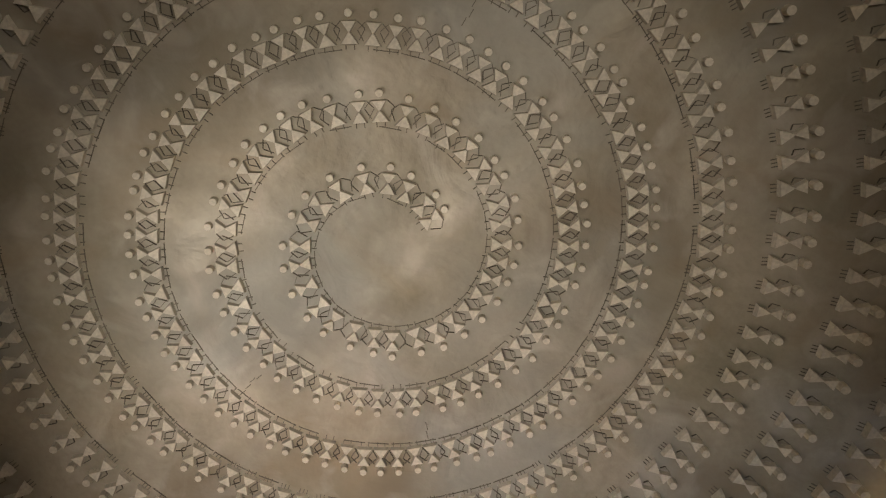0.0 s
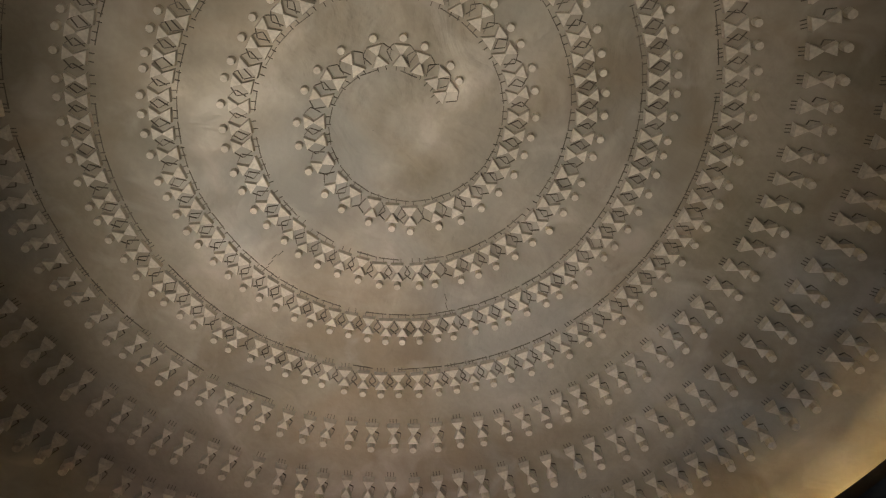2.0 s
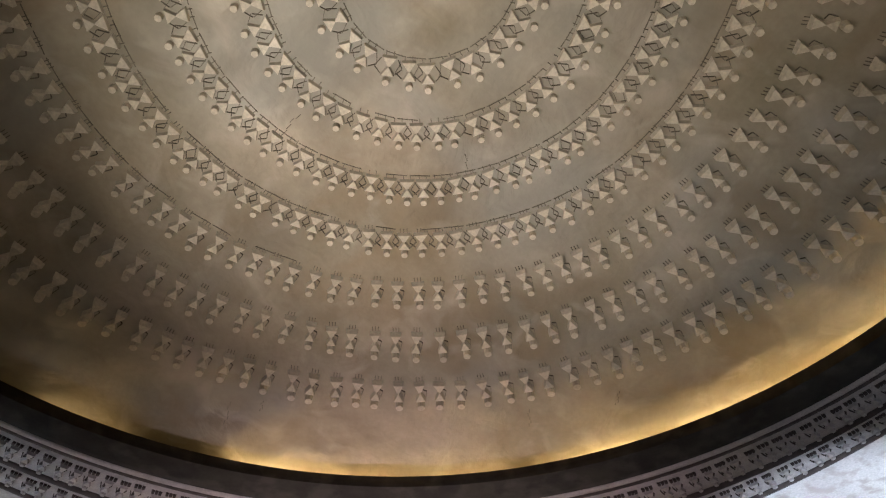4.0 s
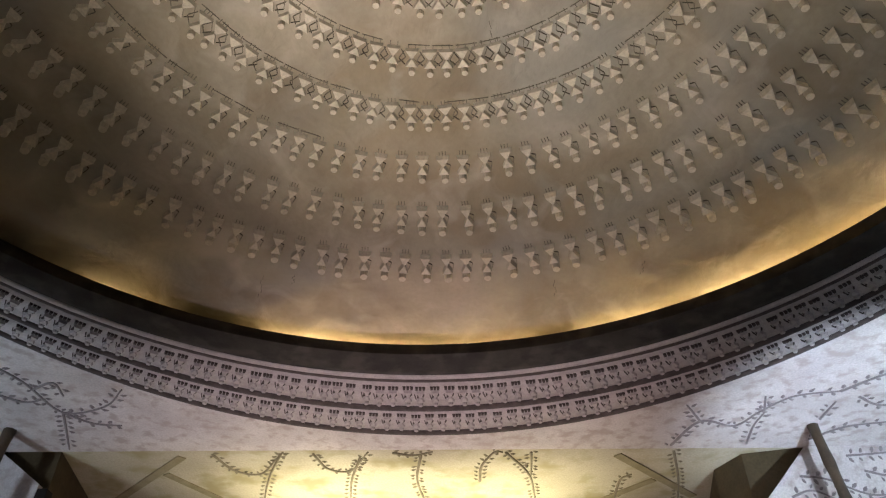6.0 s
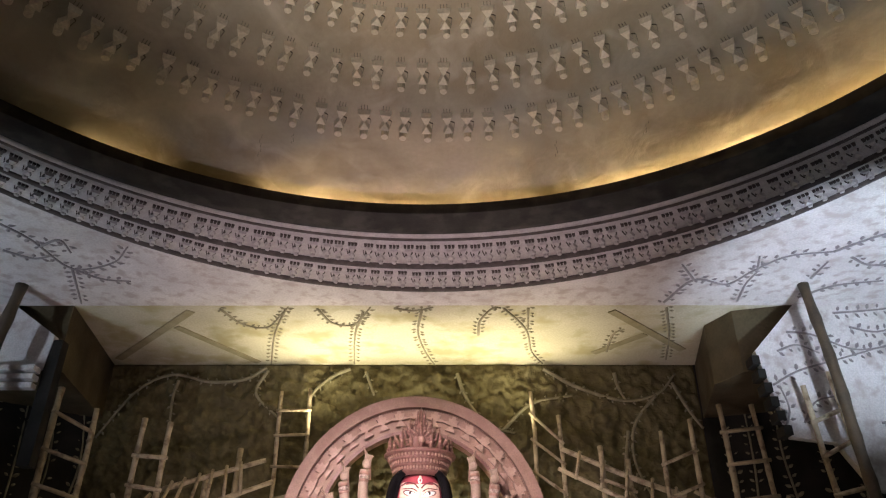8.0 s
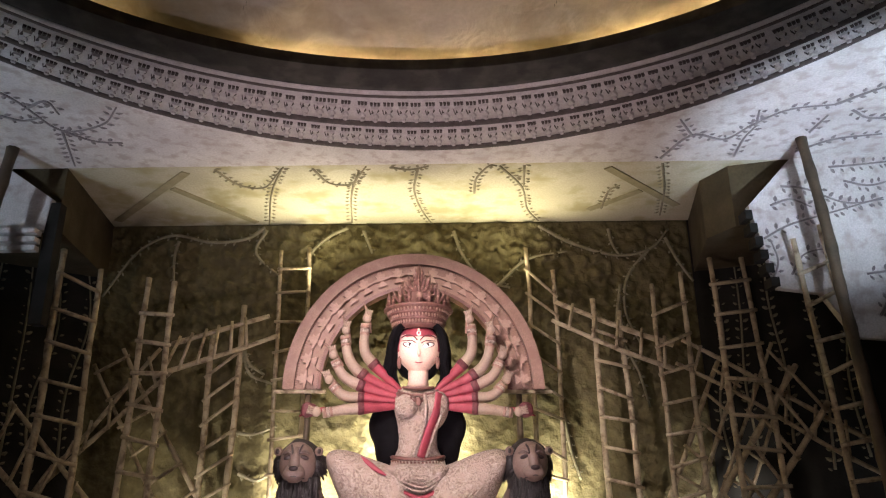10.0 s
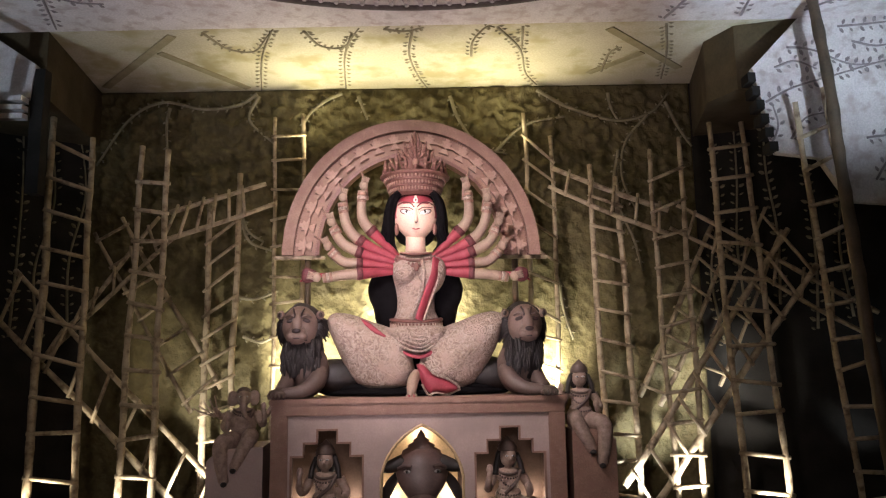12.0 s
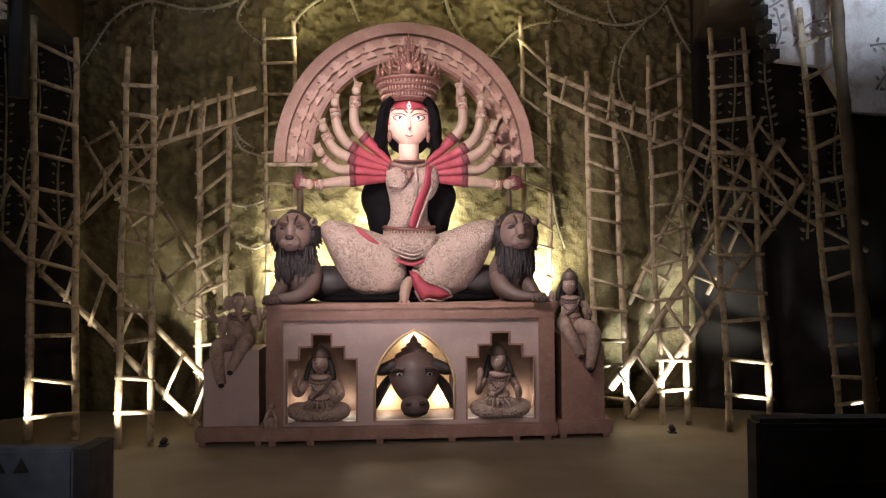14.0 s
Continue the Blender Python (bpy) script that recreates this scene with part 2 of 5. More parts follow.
for k in range(N):
    j = (k + 1) % N
    for a, b in ((lo_in, lo_out), (lo_out, hi_out), (hi_out, hi_in), (hi_in, lo_in)):
        bm.faces.new((a[k], b[k], b[j], a[j]))
tagged(part("ceiling", bm, M_PLASTER), "pinkish white plaster ceiling with a round dome opening", "ceiling", kind="structure")

def oval(p):
    """The mouldings round the dome run in an oval that narrows to the sides."""
    d = Vector((p.x - CX, p.y - CY))
    front = d.length
    side = float(np.interp(front, (3.62, 3.92, 4.05, 4.51, 4.98, 5.3), (3.62, 3.82, 3.92, 4.15, 4.30, 4.5)))
    c, k = d.x / front, d.y / front
    r = 1 / math.sqrt((c / side) ** 2 + (k / front) ** 2)
    return Vector((CX + r * c, CY + r * k, p.z))


# black rim ring with a lip that hides the cove lamps
bm = bmesh.new()
lathe(bm, [(RIM, HZ - 0.02), (RIM, HZ + 0.07), (RIM + 0.04, HZ + 0.07), (RIM + 0.04, HZ + 0.0), (3.96, HZ + 0.02), (3.96, HZ - 0.03), (3.86, HZ - 0.03), (RIM, HZ - 0.02)], (CX, CY, 0), 160)
for v in bm.verts:
    v.co = oval(v.co)
tagged(part("rim", bm, M_RIM), "dark painted ring round the foot of the dome", "dome rim", kind="structure")

# warm light strips laid in the cove behind the rim, in lengths of uneven width
for a0, a1, wd in ((8, 30, 0.018), (31, 58, 0.03), (60, 73, 0.026), (77, 86, 0.03), (88, 92, 0.012), (94, 110, 0.021), (123, 131, 0.006), (168, 208, 0.002), (218, 298, 0.005), (308, 362, 0.008)):
    bm = bmesh.new()
    lathe(bm, [(3.9, HZ + 0.03), (3.9 + wd * 0.6, HZ + 0.03 + wd * 0.8), (3.91 + wd * 0.6, HZ + 0.03 + wd * 0.8), (3.92, HZ + 0.03), (3.9, HZ + 0.03)], (CX, CY, 0), 24, 0, a0, a1)
    tagged(part("light_strip", bm, M_STRIP), "warm light strip hidden behind the dark dome rim", "light strip", "light strips in the cove")

# dome sheet
bm = bmesh.new()
prof = [(3.98, HZ + 0.02), (3.96, HZ + 0.08)] + [(3.96 * (1 - i / 60) ** 0.9 if i < 60 else 0.001, 0) for i in range(1, 61)]
prof = prof[:2] + [(r, dome_z(r)) for r, _ in prof[2:]]
prof[0], prof[1] = (4.02, HZ + 0.03), (4.0, HZ + 0.09)
lathe(bm, prof, (CX, CY, 0), 220)
for v in bm.verts:
    p = Vector((v.co.x, v.co.y, 0))
    v.co.z += 0.018 * noise.noise(p * 1.6) + 0.012 * noise.noise(p * 4.2)
dome = tagged(part("dome", bm, M_DOME, smooth=True), "hammered brass-brown domed ceiling with a spiral relief", "dome", kind="structure")


def spiral_r(n):
    return 0.2125 + 0.3726 * n - 0.0024 * n * n + 0.0009 * n ** 3


def spiral(n):
    """Place of the spiral's feet line after n turns, and the outward way."""
    r = spiral_r(n)
    a = radians(-30 - 360 * n)
    k = max(0.0, 1 - r / 3.4)
    return Vector((-0.237 + 0.175 * k + r * math.cos(a), 1.303 + 0.024 * k + r * math.sin(a))), Vector((math.cos(a), math.sin(a)))


def on_dome(p, drop=0.0):
    q = Vector((p.x, p.y, 0))
    return Vector((p.x, p.y, dome_z((p - Vector((CX, CY))).length) + 0.018 * noise.noise(q * 1.6) + 0.012 * noise.noise(q * 4.2) - drop))


def relief(bm, o, out, shape, h, mi=0, base=0.0, lift=0.0):
    """A raised polygon on the dome: shape in (across, outward) metres."""
    side = Vector((-out.y, out.x))
    lowv, topv = [], []
    mid = sum((Vector(s) for s in shape), Vector((0, 0))) / len(shape)
    for sx, sy in shape:
        p = o + side * sx + out * sy
        lowv.append(bm.verts.new(on_dome(p, -0.012)))
        q = o + side * (mid.x + (sx - mid.x) * 0.86) + out * (mid.y + (sy - mid.y) * 0.86)
        topv.append(bm.verts.new(on_dome(q, h)))
    n = len(shape)
    fs = [bm.faces.new(topv)] + [bm.faces.new((lowv[i], lowv[(i + 1) % n], topv[(i + 1) % n], topv[i])) for i in range(n)]
    for f in fs:
        f.material_index = mi


rng = random.Random(4)
bm, bl = bmesh.new(), bmesh.new()
n, count = 0.02, 0
while n < 7.25:
    o, out = spiral(n)
    r = spiral_r(n)
    s = 0.178 + 0.07 * min(1, max(0, (n - 3.2) / 3.3))     # figure's height
    far = min(1, max(0, (n - 3.4) / 2.0))
    w = s * (0.215 - 0.06 * far)
    o = o + out * rng.uniform(-0.006, 0.006)
    tilt = rng.uniform(-0.1, 0.1)
    out = Vector((out.x - out.y * tilt, out.y + out.x * tilt)).normalized()
    h = 0.028 + 0.016 * far
    j = rng.uniform(0.9, 1.1)
    body = bmesh.new() if count < 300 else bm
    relief(body, o, out, [(-w * 1.15 * j, s * 0.10), (w * 1.15 * j, s * 0.10), (w * 0.1, s * 0.45), (-w * 0.1, s * 0.45)], h)
    relief(body, o, out, [(-w * 0.1, s * 0.42), (w * 0.1, s * 0.42), (w * 1.05, s * 0.74), (-w * 1.05, s * 0.74)], h)
    c = (rng.uniform(-0.006, 0.006), s * 0.93)
    relief(body, o, out, [(c[0] + s * 0.125 * math.cos(k * math.tau / 10), c[1] + s * 0.125 * math.sin(k * math.tau / 10)) for k in range(10)], h * 1.2)
    if count < 300:
        part("figure", body, M_FIG, dome)
    for k in (-1, 0, 1) if n > 3.5 else (-1, 1):             # feet strokes
        x = k * w * 0.55
        relief(bl, o, out, [(x - 0.002, -s * 0.05), (x + 0.002, -s * 0.05), (x + 0.002, s * 0.10), (x - 0.002, s * 0.10)], 0.006)
    for k in (-1, 1) if n < 4.2 else (-1,):                   # bent arms; outer turns get one side stroke in place of a shadow
        a, b, e = Vector((k * w * 1.05, s * 0.72)), Vector((k * w * 2.0, s * 0.50)), Vector((k * w * 1.15, s * 0.20))
        if n > 4.2:
            a, b, e = Vector((k * w * 1.0, s * 0.72)), Vector((k * w * 1.25, s * 0.48)), Vector((k * w * 0.5, s * 0.42))
        for p, q in ((a, b), (b, e)):
            m = Vector((-(q - p).y, (q - p).x)).normalized() * 0.0017
            relief(bl, o, out, [tuple(p - m), tuple(p + m), tuple(q + m), tuple(q - m)], 0.008)
    gap = (0.10 + 0.05 * min(1, max(0, (n - 3.2) / 2.5))) * rng.uniform(0.92, 1.08)
    n += gap / (math.tau * max(r, 0.3))
    count += 1
tagged(part("relief_figures", bm, M_FIG, dome, "rows of raised hourglass figures"), kind="stuff")
# groove under the feet of the inner turns
k = 0.05
while k < 4.6:
    (a, u), (b, v) = spiral(k), spiral(k + 0.02 / (0.3 + k * 0.3))
    k += 0.02 / (0.3 + k * 0.3)
    if rng.random() < 0.82:
        d = 0.0026
        relief(bl, Vector((0, 0)), Vector((0, 1)), [(-(a - u * d).x, (a - u * d).y), (-(a + u * d).x, (a + u * d).y), (-(b + v * d).x, (b + v * d).y), (-(b - v * d).x, (b - v * d).y)], 0.003)
for az, r0, ln, bend in ((72, 3.2, 0.18, 0.2), (112, 3.2, 0.22, -0.05), (108, 3.12, 0.1, 0.02), (60, 3.25, 0.14, 0.6), (66, 1.08, 0.28, 0.12), (124, 0.9, 0.22, 0.2), (-70, 1.3, 0.25, 0.1)):
    o = Vector((CX + r0 * math.cos(radians(az)), CY + r0 * math.sin(radians(az))))
    u = Vector((math.cos(radians(az) + bend), math.sin(radians(az) + bend)))
    for i in range(5):
        p = o + u * ln * i / 5 + Vector((-u.y, u.x)) * 0.01 * math.sin(i * 1.7)
        relief(bl, p, u, [(-0.002, 0), (0.002, 0), (0.002, ln / 5), (-0.002, ln / 5)], 0.003)
tagged(part("strokes_and_side_shade", bl, M_LINE, dome, "dark incised strokes and cracks, with figures' side shadows drawn in"), kind="stuff")

# two bands of moulded motifs round the rim
def ring_piece(bm, a, r0, h, shape, up):
    """A small raised polygon on a band: shape in (across in metres, share of the band's width)."""
    low, top = [], []
    mx, my = sum(p[0] for p in shape) / len(shape), sum(p[1] for p in shape) / len(shape)
    for x, y in shape:
        for f, z, out in ((1.0, HZ - 0.008, low), (0.8, HZ - 0.012 - up, top)):
            r, t = r0 + h * (my + (y - my) * f), (mx + (x - mx) * f)
            out.append(bm.verts.new(oval(Vector((CX + r * math.cos(a) - t * math.sin(a), CY + r * math.sin(a) + t * math.cos(a), z)))))
    n = len(shape)
    bm.faces.new(top)
    for k in range(n):
        bm.faces.new((low[k], low[(k + 1) % n], top[(k + 1) % n], top[k]))


def ring(profile, material, name, label, parent=None):
    bm = bmesh.new()
    lathe(bm, profile, (CX, CY, 0), 160)
    for v in bm.verts:
        v.co = oval(v.co)
    ob = part(name, bm, material, parent, label)
    return ob if parent else tagged(ob, label, "moulding", kind="structure")


for band, (r0, r1) in enumerate(((4.06, 4.47), (4.55, 4.93))):
    face = ring([(r0 - 0.01, HZ + 0.01), (r0 - 0.01, HZ - 0.012), (r1 + 0.01, HZ - 0.012), (r1 + 0.01, HZ + 0.01)], M_RELIEF, "cornice", "moulded white band of small hourglass motifs round the dome")
    ring([(r1, HZ + 0.01), (r1, HZ - 0.024), (r1 + 0.04, HZ - 0.034), (r1 + 0.08, HZ - 0.024), (r1 + 0.08, HZ + 0.01)], M_RELIEF_DARK, "edge_bead", "dark brown bead", face)
    bm, bd = bmesh.new(), bmesh.new()
    cnt, H = 226 + band * 14, r1 - r0
    for i in range(cnt):
        if math.sin(math.tau * i / cnt) < -0.55 and i % 2:
            continue
        a = math.tau * i / cnt + rng.uniform(-0.003, 0.003)
        w, j = 0.036 * rng.uniform(0.9, 1.1), rng.uniform(-0.03, 0.03)
        for k in (-1, 0, 1):
            ring_piece(bd, a, r0, H, [(k * w * 0.8 - 0.013, 0.19 + j), (k * w * 0.8 + 0.013, 0.18 + j), (k * w * 0.8 + 0.012, 0.30 + j), (k * w * 0.8 - 0.012, 0.29 + j)], 0.016)
        ring_piece(bm, a, r0, H, [(-w, 0.34 + j), (w, 0.34 + j), (0.007, 0.58 + j), (-0.007, 0.58 + j)], 0.026)
        ring_piece(bm, a, r0, H, [(-0.007, 0.56 + j), (0.007, 0.56 + j), (w * 0.95, 0.77 + j), (-w * 0.95, 0.77 + j)], 0.026)
        ring_piece(bm, a, r0, H, [(0.024 * math.cos(q), 0.87 + j + 0.07 * math.sin(q)) for q in (0, 1.05, 2.1, 3.14, 4.2, 5.2)], 0.03)
        # dark slips beside each hourglass stand for the shadow of its relief
        ring_piece(bd, a, r0, H, [(0.012, 0.50 + j), (0.026, 0.47 + j), (0.034, 0.66 + j), (0.012, 0.62 + j)], 0.010)
        ring_piece(bd, a, r0, H, [(-0.036, 0.52 + j), (-0.028, 0.46 + j), (-0.014, 0.58 + j), (-0.020, 0.62 + j)], 0.008)
        ring_piece(bd, a, r0, H, [(w * 0.9, 0.72 + j), (w * 1.1, 0.70 + j), (w * 1.45, 0.50 + j), (w * 1.3, 0.48 + j)], 0.010)
    tagged(part("motifs", bm, M_RELIEF, face, "raised pale hourglass motifs"), kind="stuff")
    tagged(part("strokes", bd, M_RELIEF_DARK, face, "dark brown toothed strokes, with relief shadows put in as dark pieces"), kind="stuff")
ring([(3.92, HZ + 0.01), (3.92, HZ - 0.034), (3.95, HZ - 0.044), (3.985, HZ - 0.034), (3.985, HZ + 0.01)], M_RELIEF, "trim", "thin plaster bead beside the dark ring")
ring([(3.983, HZ + 0.01), (3.983, HZ - 0.02), (4.02, HZ - 0.026), (4.055, HZ - 0.02), (4.055, HZ + 0.01)], M_RELIEF_DARK, "trim", "thin dark bead inside the moulded band")


# ---- walls ----
def wall(name, a, b, z0, z1, material, label, thick=0.15, rough=0.0, step=0.08):
    """A wall from a to b in plan, its face on the left of the way; rough: relief depth."""
    a, b = Vector(a), Vector(b)
    u = (b - a).normalized()
    nrm = Vector((-u.y, u.x))
    L = (b - a).length
    bm = bmesh.new()
    nx, nz = (max(1, int(L / step)), max(1, int((z1 - z0) / step))) if rough else (1, 1)
    grid = []
    for i in range(nx + 1):
        col = []
        for j in range(nz + 1):
            p = a + u * L * i / nx
            z = z0 + (z1 - z0) * j / nz
            d = 0
            if rough and 0 < i < nx and 0 < j < nz:
                q = Vector((L * i / nx, z, 3.7))
                d = rough * min(1.0, max(0.35, (z - 2.2) / 1.2)) * (noise.noise(q * 1.3) * 0.22 + noise.noise(q * 4) * 0.16 + max(0, noise.noise(q * 9)) * 0.5 + noise.noise(q * 15) * 0.28 + noise.noise(q * 24) * 0.2)
            col.append(bm.verts.new((p.x + nrm.x * d, p.y + nrm.y * d, z)))
        grid.append(col)
    for i in range(nx):
        for j in range(nz):
            bm.faces.new((grid[i][j], grid[i + 1][j], grid[i + 1][j + 1], grid[i][j + 1]))
    back = [bm.verts.new((p.x - nrm.x * thick, p.y - nrm.y * thick, z)) for p, z in ((a, z0), (b, z0), (b, z1), (a, z1))]
    bm.faces.new(back)
    rim = [[grid[i][0] for i in range(nx + 1)], [grid[nx][j] for j in range(nz + 1)], [grid[i][nz] for i in range(nx, -1, -1)], [grid[0][j] for j in range(nz, -1, -1)]]
    for k in range(4):
        bm.faces.new(rim[k][::-1] + [back[k], back[(k + 1) % 4]])
    return tagged(part(name, bm, material, smooth=bool(rough)), label, "wall", kind="structure")


XL, XR = -4.19, 2.88
wall("wall_back", (XR, BACK), (XL, BACK), 0, TZ, M_WALL, "olive mud-plastered back wall with rough relief", rough=0.17, step=0.025)
# side and hall walls carry their shade in a near-black colour
wall("wall_alcove_left", (XL, BACK), (-5.6, 7.45), 0, TZ, M_DARKWALL, "dark splayed side wall of the alcove, shade put into its colour", rough=0.05)
wall("wall_alcove_right", (4.75, 7.75), (XR, BACK), 0, TZ, M_DARKWALL, "dark splayed side wall of the alcove, shade put into its colour", rough=0.05)
wall("wall_left", (-5.6, 7.45), (-6.6, -4.9), 0, HZ, M_DARKWALL, "plastered side wall of the hall, its shade put into the colour")
wall("wall_right", (6.4, -4.9), (4.75, 7.75), 0, HZ, M_DARKWALL, "plastered side wall of the hall, its shade put into the colour")
wall("wall_rear", (-6.6, -4.9), (6.4, -4.9), 0, HZ, M_DARKWALL, "plastered rear wall of the hall, its shade put into the colour")
bm = bmesh.new()
prism(bm, [(-5.7, FRONT + 0.02), (4.85, FRONT + 0.02), (4.85, 8.7), (-5.7, 8.7)], "z", TZ, TZ + 0.2)
tagged(part("ceiling_alcove", bm, M_WALL_TOP), "plastered ceiling of the alcove, yellow lamp light put into its colour", "ceiling", kind="structure")
# dark blocks added to close the alcove's upper corners; corner shade is their colour
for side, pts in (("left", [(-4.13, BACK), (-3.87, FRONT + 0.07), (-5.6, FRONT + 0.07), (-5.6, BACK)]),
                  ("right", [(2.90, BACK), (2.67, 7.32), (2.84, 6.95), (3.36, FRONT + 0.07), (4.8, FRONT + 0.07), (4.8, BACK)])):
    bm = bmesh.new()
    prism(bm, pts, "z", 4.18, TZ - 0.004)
    tagged(part("wall_shade_block_" + side, bm, M_CORNER_SHADE), "added block under the alcove ceiling, corner shade put into its brown", "wall", kind="structure")
# corner panels that hang at the front of the alcove
bm = bmesh.new()
prism(bm, [(3.37, HZ), (2.89, 4.30), (3.06, 3.47), (3.45, 3.42), (3.7, 3.0), (4.9, 2.9), (4.9, HZ)], "y", FRONT - 0.03, FRONT + 0.05)
pan = tagged(part("wall_panel_right", bm, M_PLASTER), "white plaster panel hanging at the alcove corner, stepped edge", "wall", kind="structure")
bm = bmesh.new()
for i in range(6):
    box(bm, 2.84 + 0.03 * i, 2.91 + 0.032 * i, FRONT - 0.05, FRONT + 0.12, 4.16 - i * 0.135, 4.25 - i * 0.135)
tagged(part("bracket", bm, M_DARKWALL, pan, "stack of small dark brackets"), kind="stuff")
bm = bmesh.new()
prism(bm, [(-4.42, HZ), (-3.92, 4.46), (-3.95, 4.13), (-5.8, 4.13), (-5.8, HZ)], "y", FRONT - 0.03, FRONT + 0.05)
pan = tagged(part("wall_panel_left", bm, M_PLASTER), "dim plaster panel hanging at the alcove corner", "wall", kind="structure")
bm = bmesh.new()
box(bm, -3.95, -3.83, FRONT - 0.02, FRONT + 0.1, 3.2, 4.42)
part("bracket", bm, M_DARKWALL, pan, "dark bracket board")
bm = bmesh.new()
for i in range(3):
    box(bm, -5.55, -3.96, FRONT - 0.12 - 0.02 * i, FRONT - 0.031, 3.90 + 0.08 * i, 3.95 + 0.08 * i)
part("moulding", bm, M_PLASTER, pan, "pale stepped moulding")

# ---- vines modelled on the walls and ceilings ----


def smooth_line(pts, k=8):
    """Points along a soft curve through pts."""
    pts = [Vector(p) for p in pts]
    pts = [pts[0] * 2 - pts[1]] + pts + [pts[-1] * 2 - pts[-2]]
    out = []
    for a, b, c, d in zip(pts, pts[1:], pts[2:], pts[3:]):
        for i in range(k):
            t = i / k
            out.append(0.5 * (2 * b + (c - a) * t + (2 * a - 5 * b + 4 * c - d) * t * t + (3 * b - a - 3 * c + d) * t ** 3))
    return out + [pts[-2]]


def vine(pts, plane, at, material, label, r=0.013, leaf=0.034, gap=0.05, leafy=True):
    """plane z: pts are (x, y) on a ceiling at that height; plane y: (x, z) on a wall."""
    line = smooth_line([(a, b) for a, b in pts])
    nrm = Vector((0, 0, -1)) if plane == "z" else Vector((0, -1, 0))
    if plane == "w":            # a wall from at[0] along the way at[1]
        way = Vector(at[1]).normalized()
        nrm = Vector((-way.y, way.x, 0))

    def lift(p, h):
        if plane == "w":
            return Vector((at[0][0] + way.x * p.x, at[0][1] + way.y * p.x, p.y)) + nrm * h
        return (Vector((p.x, p.y, at)) if plane == "z" else Vector((p.x, at, p.y))) + nrm * h
    base = lift(line[0], 0)
    ob = thing("vine", Matrix.Translation(base), label, "vine", "vines on the walls and ceilings")
    bm = bmesh.new()
    tube(bm, [lift(p, r * 0.3) - base for p in line], [r * (1.15 - 0.5 * i / len(line)) for i in range(len(line))], 6)
    part("stem", bm, material, ob)
    if not leafy:
        return
    bm, run, side = bmesh.new(), 0.0, 1
    for p, q in zip(line, line[1:]):
        run += (q - p).length
        while run > gap:
            run -= gap * rng.uniform(0.8, 1.2)
            side = -side
            u = (q - p).normalized()
            w = Vector((-u.y, u.x)) * side
            c = p + w * (leaf * 1.25)
            d = (w + u * 0.6).normalized()
            e = Vector((-d.y, d.x))
            s = leaf * rng.uniform(0.8, 1.2)
            ring = [c - d * s, c + e * s * 0.55 - d * s * 0.2, c + e * s * 0.4 + d * s * 0.6, c + d * s * 1.05, c - e * s * 0.4 + d * s * 0.5, c - e * s * 0.5 - d * s * 0.3]
            low = [bm.verts.new(lift(k, -0.002) - base) for k in ring]
            top = bm.verts.new(lift(c, 0.016) - base)
            for i in range(6):
                bm.faces.new((low[i], low[(i + 1) % 6], top))
    tagged(part("leaves", bm, material, ob), kind="stuff")


for pts in ([(-2.4, 6.89), (-2.26, 7.28), (-2.01, 7.36), (-1.79, 7.02), (-1.69, 6.85)], [(-1.72, 6.89), (-1.98, 7.58), (-2.21, 8.47)],
            [(-1.4, 6.89), (-1.29, 7.25), (-1.06, 7.28), (-0.85, 6.86)], [(-0.94, 6.99), (-1.09, 7.58), (-1.2, 8.46)],
            [(-0.61, 6.88), (-0.41, 6.94), (-0.21, 6.86)], [(-0.33, 6.94), (-0.39, 7.5), (-0.33, 8.06), (-0.23, 8.49)],
            [(0.27, 7.57), (0.28, 7.2), (0.4, 6.88), (0.48, 6.88)], [(0.51, 6.88), (0.78, 7.42), (0.9, 8.06), (1.07, 8.45)],
            [(0.76, 6.88), (0.8, 7.42)], [(1.76, 8.05), (1.75, 7.56), (1.84, 7.41)], [(2.16, 6.87), (2.36, 7.56), (2.51, 8.31)]):
    vine(pts, "z", TZ, M_VINE, "brown modelled vine with paired leaves on the yellow ceiling")
for pts in ([(-2.25, 4.78), (-2.48, 4.64), (-2.89, 4.6), (-3.38, 4.69), (-3.77, 4.48), (-4.13, 3.93)], [(-3.29, 4.62), (-3.32, 4.41), (-3.3, 4.09)],
            [(-2.23, 4.75), (-2.34, 4.46), (-2.05, 4.17)], [(-1.24, 4.77), (-1.46, 4.66), (-1.67, 4.45), (-1.72, 4.17)],
            [(-1.05, 4.73), (-0.94, 4.44)], [(0.04, 4.71), (0.14, 4.42), (0.37, 4.1), (0.7, 3.99)],
            [(1.07, 4.77), (1.46, 4.54), (1.99, 4.38), (2.4, 4.47), (2.63, 4.71)], [(1.91, 4.72), (1.94, 4.54), (2.01, 4.39)],
            [(2.58, 4.6), (2.72, 4.28), (2.86, 4.05)], [(2.37, 4.45), (2.09, 4.11), (2.03, 3.7), (2.18, 3.29)], [(0.57, 4.03), (0.91, 4.34), (1.39, 4.44)],
            [(-2.42, 3.49), (-2.34, 3.15), (-2.14, 2.99)], [(-2.44, 2.36), (-2.22, 2.33), (-1.96, 2.42)], [(-2.41, 3.33), (-2.31, 3.01), (-2.02, 2.88)],
            [(2.0, 4.02), (1.93, 3.5), (2.12, 2.98), (2.21, 2.59)], [(1.24, 2.53), (1.3, 2.14), (1.39, 1.82)], [(-2.35, 1.91), (-2.15, 1.84), (-1.99, 1.91)]):
    vine(pts, "y", BACK - 0.05, M_VINE, "thick modelled vine on the olive mud wall", 0.02, 0.024, 0.07)
